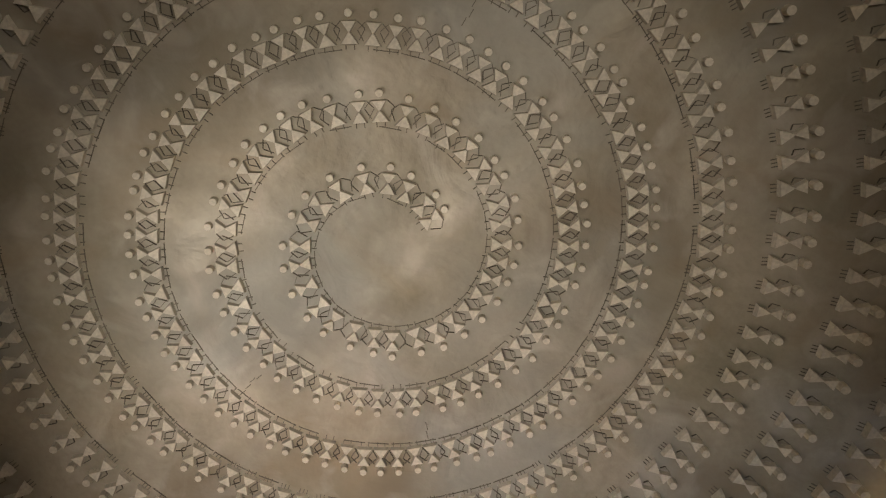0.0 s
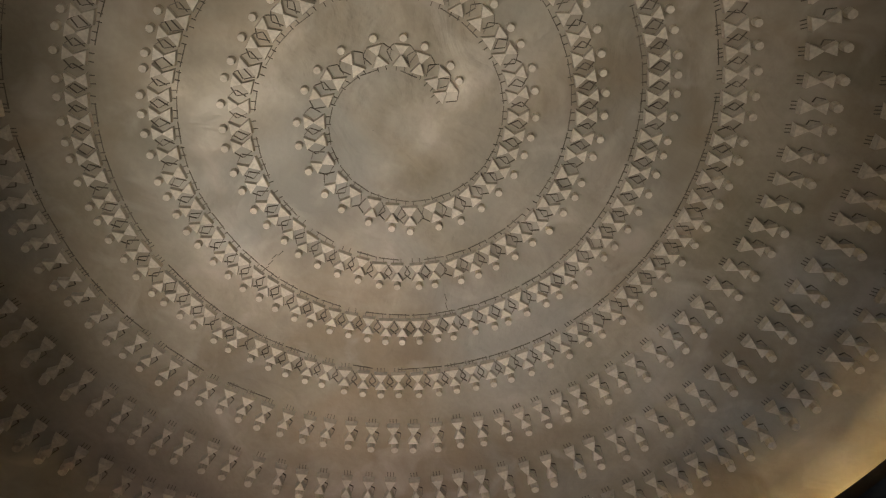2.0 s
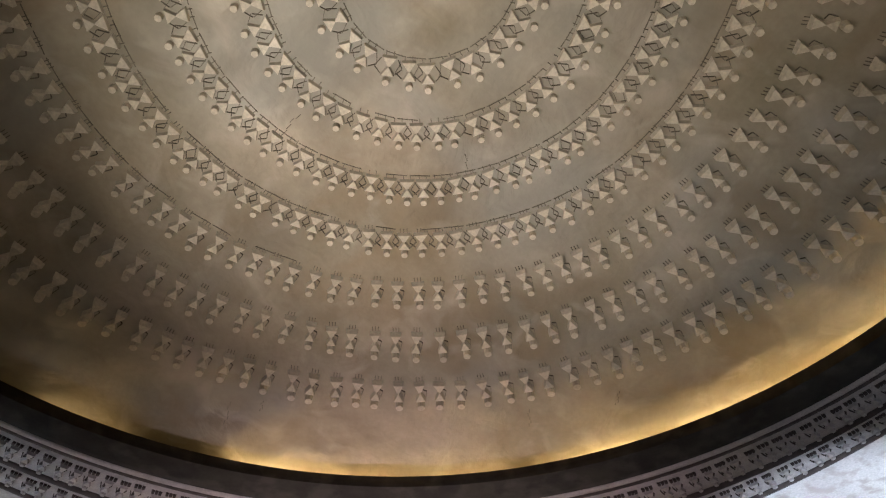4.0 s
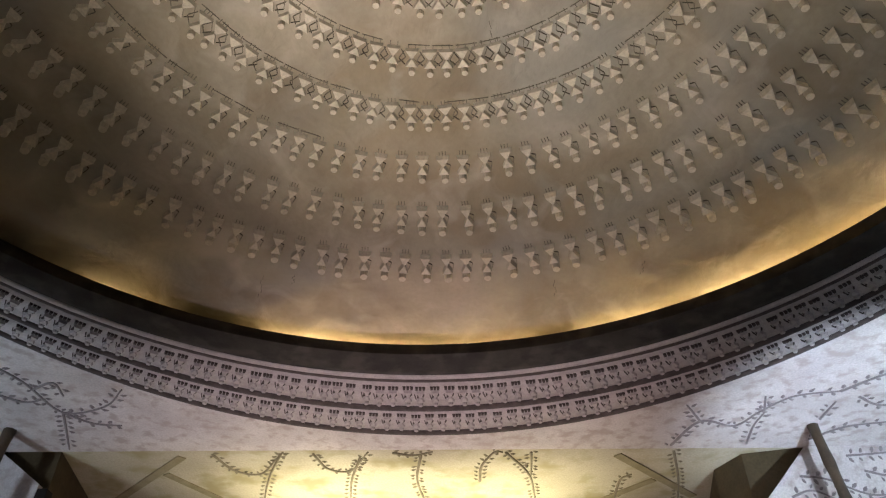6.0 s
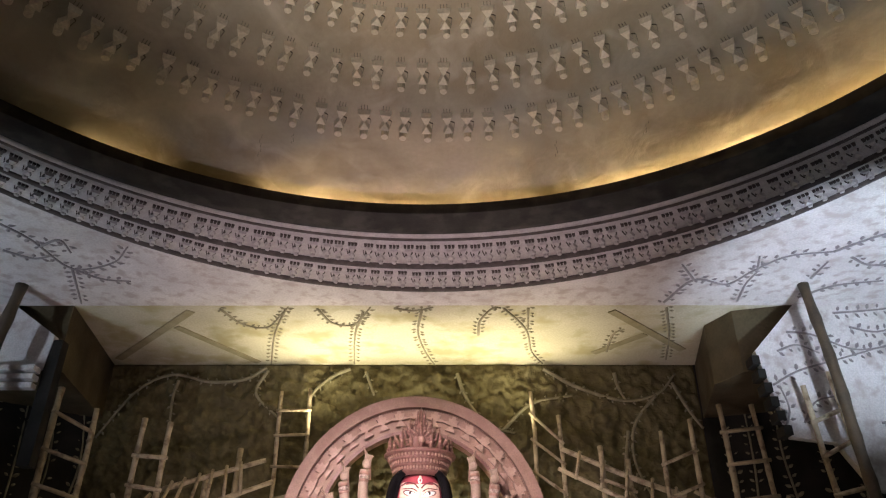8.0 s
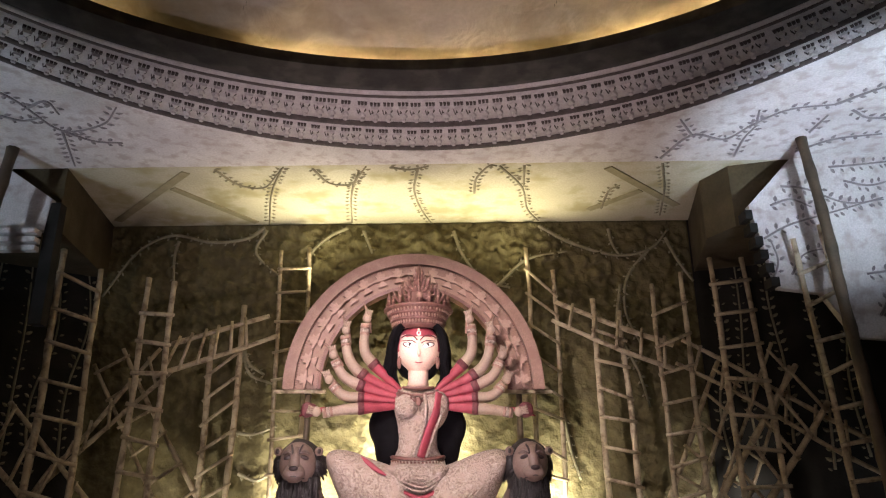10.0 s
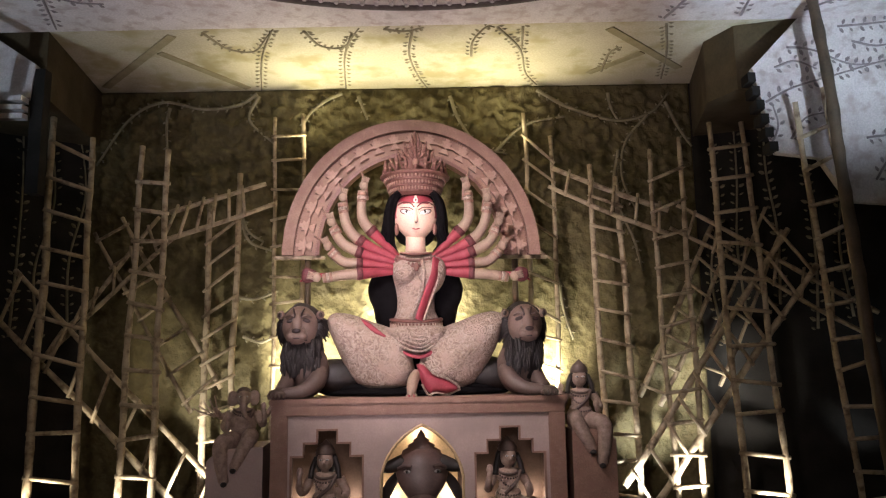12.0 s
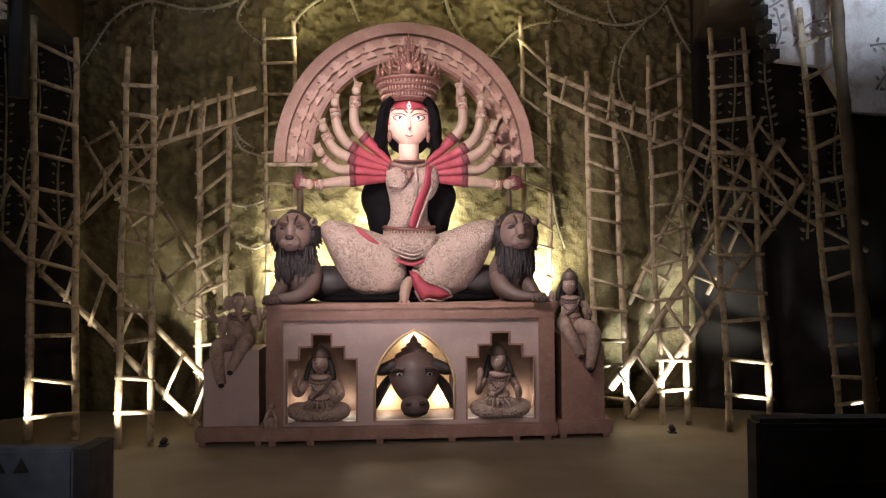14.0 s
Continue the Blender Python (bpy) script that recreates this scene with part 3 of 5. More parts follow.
for pts in ([(2.08, 6.66), (2.24, 6.18), (2.57, 6.27), (2.73, 5.99), (2.94, 5.73), (3.3, 5.65)], [(2.24, 6.18), (2.05, 5.88)],
            [(2.79, 6.63), (2.75, 6.27), (2.77, 6.02)], [(2.76, 5.99), (2.69, 5.73)], [(3.3, 5.65), (3.59, 5.36), (4.0, 5.2)], [(3.31, 6.15), (3.33, 5.83)],
            [(-3.9, 4.9), (-3.74, 5.16), (-3.61, 5.43), (-3.49, 5.94), (-3.08, 5.84), (-2.83, 5.55)], [(-3.49, 5.94), (-3.73, 6.68)],
            [(-3.58, 5.53), (-3.37, 5.43), (-3.37, 5.65)], [(-3.49, 5.94), (-3.3, 6.15), (-3.05, 6.2)], [(-3.95, 5.6), (-3.75, 5.75), (-3.55, 5.7)], [(3.35, 6.55), (3.6, 6.3), (4.0, 6.2)], [(3.5, 5.75), (3.75, 5.9), (4.1, 5.8)]):
    vine(pts, "z", HZ, M_VINE_W, "leafy plaster vine on the white ceiling, relief shade put into its grey-brown", 0.012, 0.038, 0.055)
for pts in ([(2.99, 3.96), (3.26, 4.1), (3.71, 4.23), (4.2, 4.37)], [(3.23, 4.5), (3.47, 4.47), (3.83, 4.32), (4.2, 4.35)], [(3.73, 4.7), (4.0, 4.72), (4.4, 4.76)],
            [(3.0, 3.52), (3.09, 3.73), (3.05, 3.95)], [(3.95, 3.2), (4.1, 3.4), (4.35, 3.5)], [(3.9, 3.6), (4.2, 3.65), (4.4, 3.8)], [(3.1, 4.3), (3.3, 4.36), (3.5, 4.28)], [(3.2, 3.6), (3.35, 3.8), (3.6, 3.86)], [(3.5, 4.6), (3.62, 4.42), (3.6, 4.25)], [(3.85, 4.55), (4.1, 4.5), (4.4, 4.58)]):
    vine(pts, "y", FRONT - 0.03, M_VINE_W, "leafy plaster vine on the hanging white panel, relief shade put into its grey", 0.010, 0.034, 0.05)

for at, runs in ((((-4.19, 8.5), (-1.41, -1.05)), (0.18, 0.45, 0.75, 1.05)), (((4.75, 7.75), (-1.87, 0.75)), (0.5, 0.85, 1.2, 1.55, 1.8))):
    for u in runs:
        z = rng.uniform(1.6, 2.2)
        vine([(u, z), (u + rng.uniform(-0.1, 0.1), z + 0.8), (u + rng.uniform(-0.12, 0.12), z + 1.6), (u, z + 2.4)], "w", (at[0], at[1]), M_VINE, "dark leafy vine modelled on the splayed side wall", 0.014, 0.036, 0.06)

# soft brown shadows on the alcove ceiling, built as thin flat strips
for x0, y0, x1, y1 in ((-4.0, 8.3, -2.72, 6.95), (-3.0, 7.35, -2.35, 8.4), (1.62, 6.95, 2.62, 8.0), (1.62, 8.1, 2.1, 7.55)):
    a, b = Vector((x0, y0, 0)), Vector((x1, y1, 0))
    L = (b - a).length
    bm = bmesh.new()
    box(bm, 0, L, -0.045, 0.045, -0.012, 0.004)
    ob = part("batten", bm, M_CEIL_SHADOW)
    ob.matrix_world = Matrix.Translation((x0, y0, TZ)) @ Matrix.Rotation(math.atan2(y1 - y0, x1 - x0), 4, "Z")
    tagged(ob, "flat brown strip that stands for a shadow across the alcove ceiling", "batten", "battens of the alcove ceiling")

# ---- bamboo ladders and poles ----


def bamboo(bm, a, b, r, wob=0.012, nodes=True):
    a, b = Vector(a), Vector(b)
    L = (b - a).length
    k = max(4, int(L / 0.12))
    side = (b - a).orthogonal().normalized()
    ph = rng.uniform(0, 9)
    pts, rad = [], []
    for i in range(k + 1):
        t = i / k
        p = a.lerp(b, t) + side * wob * noise.noise(Vector((ph, t * L * 0.9, 0))) + side.cross((b - a).normalized()) * wob * noise.noise(Vector((ph + 5, t * L * 0.9, 0)))
        q = r * (1.08 - 0.2 * t) * (1 + 0.05 * noise.noise(Vector((ph, t * 11, 3))))
        pts.append(p)
        rad.append(q * (1.16 if nodes and i % 3 == 1 else 1.0))
    tube(bm, pts, rad, 8)


def ladder(foot_l, foot_r, top_l, top_r, rungs, first, last, label, r=0.026, rr=0.017):
    fl, fr, tl, tr = (Vector(v) for v in (foot_l, foot_r, top_l, top_r))
    base = (fl + fr) / 2
    ob = thing("ladder", Matrix.Translation(base), label, "ladder", "bamboo ladders round the idol")
    for a, b in ((fl, tl), (fr, tr)):
        bm = bmesh.new()
        bamboo(bm, a - base, b - base, r * rng.uniform(0.92, 1.12), 0.03)
        part("rail", bm, M_BAMBOO, ob)
    front = (tl - fl).cross(fr - fl).normalized()
    if front.y > 0:
        front = -front
    for i in range(rungs):
        t = first + (last - first) * i / max(1, rungs - 1) + rng.uniform(-0.006, 0.006)
        a, b = fl.lerp(tl, t), fr.lerp(tr, min(1, t + rng.uniform(-0.012, 0.012)))
        u = (b - a).normalized()
        bm = bmesh.new()
        tube(bm, [a - u * 0.04 + front * r - base, (a + b) / 2 + front * r * 1.05 - base, b + u * 0.04 + front * r - base], [rr, rr * 1.08, rr], 7)
        part("rung", bm, M_BAMBOO, ob)
    return ob


UP = "upright bamboo ladder with pale rungs standing on the stage"
LEAN = "bamboo ladder leaning slantwise behind the upright ladders"
ladder((-3.88, 6.98, 0), (-3.50, 7.08, 0), (-4.08, 7.4, 4.16), (-3.78, 7.6, 4.0), 11, 0.06, 0.93, UP, 0.034, 0.02)
ladder((-2.93, 6.7, 0), (-2.68, 6.8, 0), (-3.07, 7.2, 3.78), (-2.81, 7.2, 3.74), 11, 0.085, 0.90, UP, 0.03, 0.02)
ladder((-2.62, 7.95, 0), (-2.33, 7.95, 0), (-2.66, 8.1, 3.4), (-2.33, 8.1, 3.72), 11, 0.08, 0.86, "bamboo ladder beside the lit wall, one rail bright", 0.032, 0.017)
ladder((-1.92, 8.15, 0), (-1.62, 8.15, 0), (-1.98, 8.25, 4.42), (-1.66, 8.25, 4.45), 13, 0.06, 0.95, "bamboo ladder behind the pink arch", 0.026, 0.016)
ladder((0.90, 8.15, 0), (1.17, 8.15, 0), (0.88, 8.25, 4.42), (1.19, 8.25, 4.14), 13, 0.06, 0.94, "bamboo ladder behind the pink arch", 0.026, 0.016)
ladder((1.62, 7.85, 0), (1.93, 7.85, 0), (1.57, 8.05, 3.74), (1.87, 8.05, 3.6), 11, 0.06, 0.90, UP, 0.032, 0.018)
ladder((2.21, 7.58, 0), (2.47, 7.55, 0), (2.23, 8.0, 3.89), (2.57, 8.0, 4.02), 11, 0.08, 0.90, UP, 0.026, 0.018)
ladder((2.76, 7.22, 0), (3.16, 7.22, 0), (2.83, 7.8, 4.12), (3.20, 7.8, 4.12), 11, 0.085, 0.92, UP, 0.03, 0.02)
ladder((3.92, 7.4, 0), (4.28, 7.4, 0), (3.18, 6.55, 3.90), (3.45, 6.55, 4.04), 12, 0.06, 0.92, UP, 0.03, 0.02)
ladder((-2.42, 7.35, 0.05), (-2.28, 7.4, 0.45), (-4.6, 7.5, 2.12), (-4.45, 7.5, 2.58), 9, 0.03, 0.97, LEAN, 0.03, 0.018)
ladder((-2.74, 7.95, 1.1), (-2.45, 8.0, 1.35), (-3.91, 8.05, 3.06), (-3.62, 8.05, 3.22), 7, 0.05, 0.95, LEAN, 0.024, 0.016)
ladder((-3.07, 7.6, 2.84), (-2.98, 7.75, 3.22), (-1.89, 7.9, 3.33), (-2.0, 7.95, 3.56), 6, 0.08, 0.75, LEAN, 0.026, 0.017)
ladder((-4.3, 7.75, 1.6), (-4.15, 7.8, 1.85), (-3.0, 7.9, 2.95), (-3.15, 7.95, 3.2), 6, 0.08, 0.9, LEAN, 0.024, 0.016)
ladder((2.35, 7.85, 2.92), (2.4, 7.95, 3.2), (1.10, 8.0, 3.48), (1.16, 8.1, 3.72), 5, 0.08, 0.85, LEAN, 0.026, 0.017)
ladder((1.90, 7.65, 0.05), (1.72, 7.7, 0.34), (3.78, 7.6, 2.53), (3.56, 7.7, 2.92), 11, 0.05, 0.97, LEAN, 0.03, 0.018)
ladder((2.01, 8.1, 1.2), (2.22, 8.05, 1.1), (2.95, 8.2, 3.05), (3.12, 8.1, 2.85), 7, 0.06, 0.95, LEAN, 0.024, 0.016)
ladder((4.4, 7.7, 1.75), (4.45, 7.75, 2.05), (2.4, 7.95, 3.0), (2.5, 8.0, 3.25), 7, 0.08, 0.92, LEAN, 0.024, 0.016)
ladder((2.6, 8.0, 1.4), (2.85, 8.05, 1.3), (3.45, 7.95, 3.2), (3.62, 7.95, 2.95), 6, 0.06, 0.95, LEAN, 0.022, 0.015)


def pole(a, b, r, label):
    a, b = Vector(a), Vector(b)
    bm = bmesh.new()
    bamboo(bm, (0, 0, 0), b - a, r, 0.02)
    ob = part("pole", bm, M_POLE)
    ob.matrix_world = Matrix.Translation(a)
    tagged(ob, label, "pole", "dark poles at the alcove")
    return ob


pole((3.70, 6.42, 0), (3.30, 6.28, HZ + 0.01), 0.052, "dark thick bamboo pole from the floor up to the ceiling")
pole((-4.75, 6.4, 0), (-4.13, 6.28, HZ + 0.01), 0.06, "dark thick bamboo pole from the floor up to the ceiling")

# ---- cases that stand before the stage ----
bm = bmesh.new()
box(bm, -3.2, -1.74, 3.5, 3.62, 0, 0.765)
bmesh.ops.bevel(bm, geom=bm.edges, offset=0.015, segments=2, affect="EDGES")
ob = part("barrier_case", bm, M_BLUE)
tagged(ob, "dark blue low barrier box with a row of triangles", "barrier")
bm = bmesh.new()
box(bm, -1.738, -1.66, 3.5, 3.75, 0, 0.765)
part("corner_post", bm, M_BLACK, ob, "black corner post")
for i in range(9):
    bm = bmesh.new()
    x = -1.98 - 0.11 * i
    prism(bm, [(x - 0.035, 0.66), (x + 0.035, 0.66), (x, 0.725)], "y", 3.49, 3.505)
    part("triangle", bm, M_BLACK, ob)
for i in range(6):
    bm = bmesh.new()
    x = -1.98 - 0.21 * i
    box(bm, x - 0.06, x + 0.06, 3.49, 3.505, 0.30, 0.50)
    part("bar", bm, M_BLACK, ob)
bm = bmesh.new()
box(bm, 0, 1.5, 0, 0.14, 0, 0.885)
bmesh.ops.bevel(bm, geom=bm.edges, offset=0.02, segments=2, affect="EDGES")
ob = part("equipment_case", bm, M_BLACK)
ob.matrix_world = pose(1.46, 3.48, 0, 0, 0, 0)
tagged(ob, "matt black equipment case with a framed front", "case")
for x0, x1, z0, z1 in ((0.03, 0.07, 0.04, 0.84), (0.07, 1.43, 0.8, 0.84), (1.43, 1.47, 0.04, 0.84), (0.3, 1.4, 0.58, 0.60)):
    bm = bmesh.new()
    box(bm, x0, x1, -0.012, 0.004, z0, z1)
    part("frame_bar", bm, M_BLACK, ob)

# ---- the idol's materials ----
M_SKIN = mat("painted_skin", (0.76, 0.53, 0.43), 0.5, 0.0, (0.70, 0.46, 0.37), 6, 0.6, 0.05, 80)
M_ARM = mat("clay_arms", (0.36, 0.25, 0.19), 0.55, 0.0, (0.28, 0.19, 0.145), 6, 0.8, 0.1, 80)
M_RED = mat("red_cloth", (0.36, 0.05, 0.075), 0.6, 0.0, (0.24, 0.028, 0.045), 8, 0.8, 0.2, 90)
M_SAREE = mat("cream_brocade", (0.48, 0.375, 0.315), 0.7, 0.0, (0.27, 0.19, 0.15), 13, 0.42, 1.0, 60, (0.40, 0.29, 0.24), 6, 0.6)
for node in M_SAREE.node_tree.nodes:        # scrolling embroidery
    if node.type == "TEX_NOISE" and abs(node.inputs["Scale"].default_value - 13) < 0.1:
        node.inputs["Distortion"].default_value = 3.2
        node.inputs["Detail"].default_value = 2.0
M_HAIR_SHADE = mat("black_hair_and_shade", (0.006, 0.005, 0.006), 0.95, 0.0, None, 10, 0.6, 0.3, 90)
M_HAIR_SHADE.node_tree.nodes["Principled BSDF"].inputs["Specular IOR Level"].default_value = 0.1
M_CROWN = mat("copper_crown", (0.22, 0.10, 0.08), 0.5, 0.1, (0.13, 0.055, 0.045), 18, 0.9, 0.5, 60)
M_EYE = mat("eye_white", (0.9, 0.87, 0.84), 0.35, 0.0, None, 5, 0.2, 0.0, 50)
M_INK = mat("painted_dark", (0.03, 0.012, 0.012), 0.5)
M_LION = mat("lion_clay", (0.15, 0.10, 0.085), 0.5, 0.0, (0.09, 0.06, 0.05), 8, 0.8, 0.4, 60)
M_MANE_SHADE = mat("lion_mane_and_shade", (0.022, 0.016, 0.016), 0.6, 0.0, (0.02, 0.015, 0.015), 14, 0.9, 0.6, 50)
M_CLAY = mat("pale_clay", (0.46, 0.33, 0.275), 0.6, 0.0, (0.27, 0.185, 0.15), 22, 0.6, 0.7, 70)
M_DKCLAY = mat("dark_clay", (0.135, 0.085, 0.075), 0.5, 0.0, (0.08, 0.05, 0.045), 10, 0.8, 0.4, 60)
M_GOLD = mat("niche_gold", (0.72, 0.53, 0.32), 0.5, 0.1, (0.58, 0.40, 0.22), 8, 0.8, 0.3, 60)
M_MOTIF = mat("motif_pink", (0.46, 0.29, 0.23), 0.65, 0.0, (0.36, 0.22, 0.17), 9, 0.8, 0.3, 80)
M_BEAD = mat("crown_beads", (0.38, 0.22, 0.17), 0.5, 0.1, (0.25, 0.14, 0.11), 16, 0.8, 0.3, 80)
M_FACE = mat("lion_face", (0.20, 0.13, 0.105), 0.5, 0.0, (0.13, 0.085, 0.07), 9, 0.8, 0.3, 80)
M_CUFF = mat("dark_red_border", (0.16, 0.035, 0.04), 0.6, 0.0, (0.07, 0.015, 0.02), 40, 0.9, 0.6, 70)
SEAT = pose(-0.297, 6.85, 0, 0, 0, 4)

# ---- pedestal ----
ped = thing("pedestal", SEAT @ Matrix.Diagonal((0.97, 1, 1, 1)), "pinkish wooden pedestal with three lit niches in its front", "pedestal")
TOP = 1.28


def slab(name, x0, x1, y0, y1, z0, z1, m, parent, label="", bev=0.012):
    bm = bmesh.new()
    box(bm, x0, x1, y0, y1, z0, z1)
    if bev:
        bmesh.ops.bevel(bm, geom=bm.edges, offset=bev, segments=2, affect="EDGES")
    return part(name, bm, m, parent, label)


slab("plinth", -1.40, 1.40, -0.03, 1.02, 0.045, 0.165, M_PINK, ped)
for x in (-0.95, -0.3, 0.38, 1.0, -1.3, 1.3):
    slab("foot", x - 0.035, x + 0.035, 0.0, 0.5, 0.0, 0.045, M_PINK, ped, bev=0)
slab("top_board", -1.38, 1.40, -0.02, 1.02, 1.225, TOP, M_PINK, ped)
slab("frieze", -1.36, 1.38, 0.0, 0.12, 1.13, 1.225, M_PINK, ped, "carved frieze with a beaded lower edge", 0.006)
for x0, x1 in ((-1.36, -1.205), (1.225, 1.38)):
    slab("pilaster", x0, x1, 0.0, 0.12, 0.165, 1.13, M_PINK, ped, bev=0.008)
for x0, x1 in ((-1.36, -1.31), (1.33, 1.38)):
    slab("side_panel", x0, x1, 0.12, 1.0, 0.165, 1.225, M_PINK, ped, bev=0)
slab("back_panel", -1.31, 1.33, 0.95, 1.0, 0.165, 1.225, M_PINK, ped, bev=0)
# beads and carved scrolls on the frieze and pilasters
bm = bmesh.new()
for i in range(88):
    box(bm, -1.19 + i * 0.0275, -1.176 + i * 0.0275, -0.006, 0.004, 1.132, 1.148)
for i in range(60):
    x = -1.32 + i * 0.045
    box(bm, x, x + 0.026, -0.008, 0.004, 1.175 + 0.015 * math.sin(i * 1.9), 1.19 + 0.015 * math.sin(i * 1.9))
for i in range(24):
    for x in (-1.285, 1.30):
        c = x + 0.03 * math.sin(i * 2.2)
        box(bm, c - 0.016, c + 0.016, -0.008, 0.004, 0.2 + i * 0.038, 0.222 + i * 0.038)
tagged(part("carving", bm, M_PINK, ped, "small carved beads and scrolls"), kind="stuff")


def niche_top(x):
    """Height of the openings in the front panel at x, or None."""
    for c in (-0.845, 0.855):
        d = abs(x - c)
        if d < 0.325:
            return 1.0 if d < 0.088 else 0.885 if d < 0.21 else 0.77
    d = abs(x - 0.03)
    if d < 0.38:
        return 0.50 + 0.60 * math.sqrt(max(0.0, 1 - ((d + 0.32) / 0.705) ** 2))
    return None


xs = sorted({-1.205, 1.225} | {c + s * d for c in (-0.845, 0.855) for d in (0.088, 0.21, 0.325) for s in (-1, 1)} | {0.03 + 0.38 * (i / 12 - 1) for i in range(25)})
bm = bmesh.new()
for a, b in zip(xs, xs[1:]):
    top = niche_top((a + b) / 2)
    if top is None:
        prism(bm, [(a, 0.165), (b, 0.165), (b, 1.13), (a, 1.13)], "y", 0.03, 0.09)
        continue
    ta, tb = top, top
    if abs((a + b) / 2 - 0.03) < 0.38:
        ta, tb = niche_top(max(a, -0.349)) or 0.50, niche_top(min(b, 0.409)) or 0.50
    prism(bm, [(a, ta), (b, tb), (b, 1.13), (a, 1.13)], "y", 0.03, 0.09)
    prism(bm, [(a, 0.165), (b, 0.165), (b, 0.205), (a, 0.205)], "y", 0.03, 0.09)
part("front_panel", bm, M_PANEL, ped, "pale painted panel pierced by stepped and arched niches")
# niche inside: dark brown, with the shade of the recess put into it
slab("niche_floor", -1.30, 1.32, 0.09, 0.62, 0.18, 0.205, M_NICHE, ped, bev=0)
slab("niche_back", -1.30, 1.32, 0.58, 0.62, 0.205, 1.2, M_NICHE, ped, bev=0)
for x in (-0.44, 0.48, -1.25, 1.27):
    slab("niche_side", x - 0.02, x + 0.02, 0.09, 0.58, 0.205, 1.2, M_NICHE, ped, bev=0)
bm = bmesh.new()
prism(bm, [(0.03 + 0.37 * (i / 12 - 1), niche_top(0.03 + 0.379 * (i / 12 - 1)) + 0.005) for i in range(25)] + [(0.40, 0.205), (-0.34, 0.205)], "y", 0.56, 0.575)
part("niche_lining", bm, M_GOLD, ped, "golden lining of the arched niche")
# trims that edge the openings
bm = bmesh.new()
line = [(0.03 + 0.38 * (i / 20 - 1), niche_top(0.03 + 0.379 * (i / 20 - 1))) for i in range(41)]
tube(bm, [(-0.35, 0.025, 0.205)] + [(x, 0.025, z) for x, z in line] + [(0.41, 0.025, 0.205)], 0.014, 6)
part("arch_trim", bm, M_GOLD, ped, "gilt bead round the arched niche")
for c in (-0.845, 0.855):
    bm = bmesh.new()
    for s in (-1, 1):
        ps = [(0.0, 1.005), (0.092, 1.005), (0.092, 0.89), (0.214, 0.89), (0.214, 0.775), (0.329, 0.775), (0.329, 0.205)]
        for p, q in zip(ps, ps[1:]):
            x0, x1, z0, z1 = sorted((p[0], q[0])) + sorted((p[1], q[1]))
            box(bm, *sorted((c + s * (x0 - 0.009), c + s * (x1 + 0.009))), 0.018, 0.03, z0 - 0.009, z1 + 0.009)
    part("niche_trim", bm, M_PINK, ped)
for x, w in ((-1.1, 3.2), (-0.6, 3.2), (-0.24, 4), (0.30, 4), (0.6, 2.4), (1.12, 3.6), (0.03, 4.5)):
    z = 0.9 if x == 0.03 else 0.32
    lamp("niche_lamp", "POINT", tuple(SEAT @ Vector((x, 0.47, z))), (0, 0, 0), w, (1.0, 0.84, 0.66), 0.03)

# side blocks
for name, x0, x1, zt in (("l", -1.90, -1.40, 0.86), ("r", 1.42, 1.83, 0.96)):
    ob = thing("side_block", SEAT @ Matrix.Translation(((x0 + x1) / 2, 0.35, 0)), "rough pinkish brown side block beside the pedestal", "plinth", "blocks beside the pedestal")
    h = (x1 - x0) / 2
    bm = bmesh.new()
    prism(bm, [(-h, 0.17), (h, 0.17), (h, zt), (-h * 0.6, zt - 0.02), (-h, zt - 0.12)] if name == "l" else [(-h, 0.17), (h, 0.17), (h, zt - 0.1), (h * 0.6, zt), (-h, zt)], "y", -0.25, 0.35)
    part("body", bm, M_PANEL if name == "l" else M_PINK, ob)
    slab("base_board", -h - 0.06, h + 0.06, -0.32, 0.4, 0.04, 0.17, M_PINK, ob)
    for x in (-h, h):
        slab("foot", x - 0.03, x + 0.03, -0.3, 0.3, 0, 0.04, M_PINK, ob, bev=0)

# ---- arch behind the idol ----
arch = thing("arch", SEAT @ Matrix.Translation((-0.03, 0.75, 0)), "pink-brown half-round arch board with raised star motifs", "arch")
AZ = 2.69


def arc(rx, rz, n=64):
    return [(-rx * math.cos(math.pi * i / n), AZ + rz * math.sin(math.pi * i / n)) for i in range(n + 1)]


def arch_ring(name, ro, ri, y0, y1, m, label=""):
    bm = bmesh.new()
    o, q = arc(*ro), arc(*ri)
    for i in range(64):
        prism(bm, [o[i], o[i + 1], q[i + 1], q[i]], "y", y0, y1)
    bmesh.ops.remove_doubles(bm, verts=bm.verts, dist=1e-4)
    return part(name, bm, m, arch, label)


arch_ring("board", (1.215, 1.325), (0.98, 1.08), 0.02, 0.12, M_PINK)
arch_ring("outer_moulding", (1.33, 1.44), (1.215, 1.325), -0.04, 0.16, M_PINK)
arch_ring("inner_moulding", (0.98, 1.08), (0.95, 1.05), -0.03, 0.13, M_CROWN, "dark inner bead")
bm = bmesh.new()
for i in range(150):
    a = math.pi * (i + 0.5) / 150
    for rx, rz in ((1.205, 1.315), (0.992, 1.092)):
        x, z = -rx * math.cos(a), AZ + rz * math.sin(a)
        box(bm, x - 0.006, x + 0.006, 0.008, 0.024, z - 0.006, z + 0.006)
tagged(part("beading", bm, M_CROWN, arch, "fine dark beads"), kind="stuff")
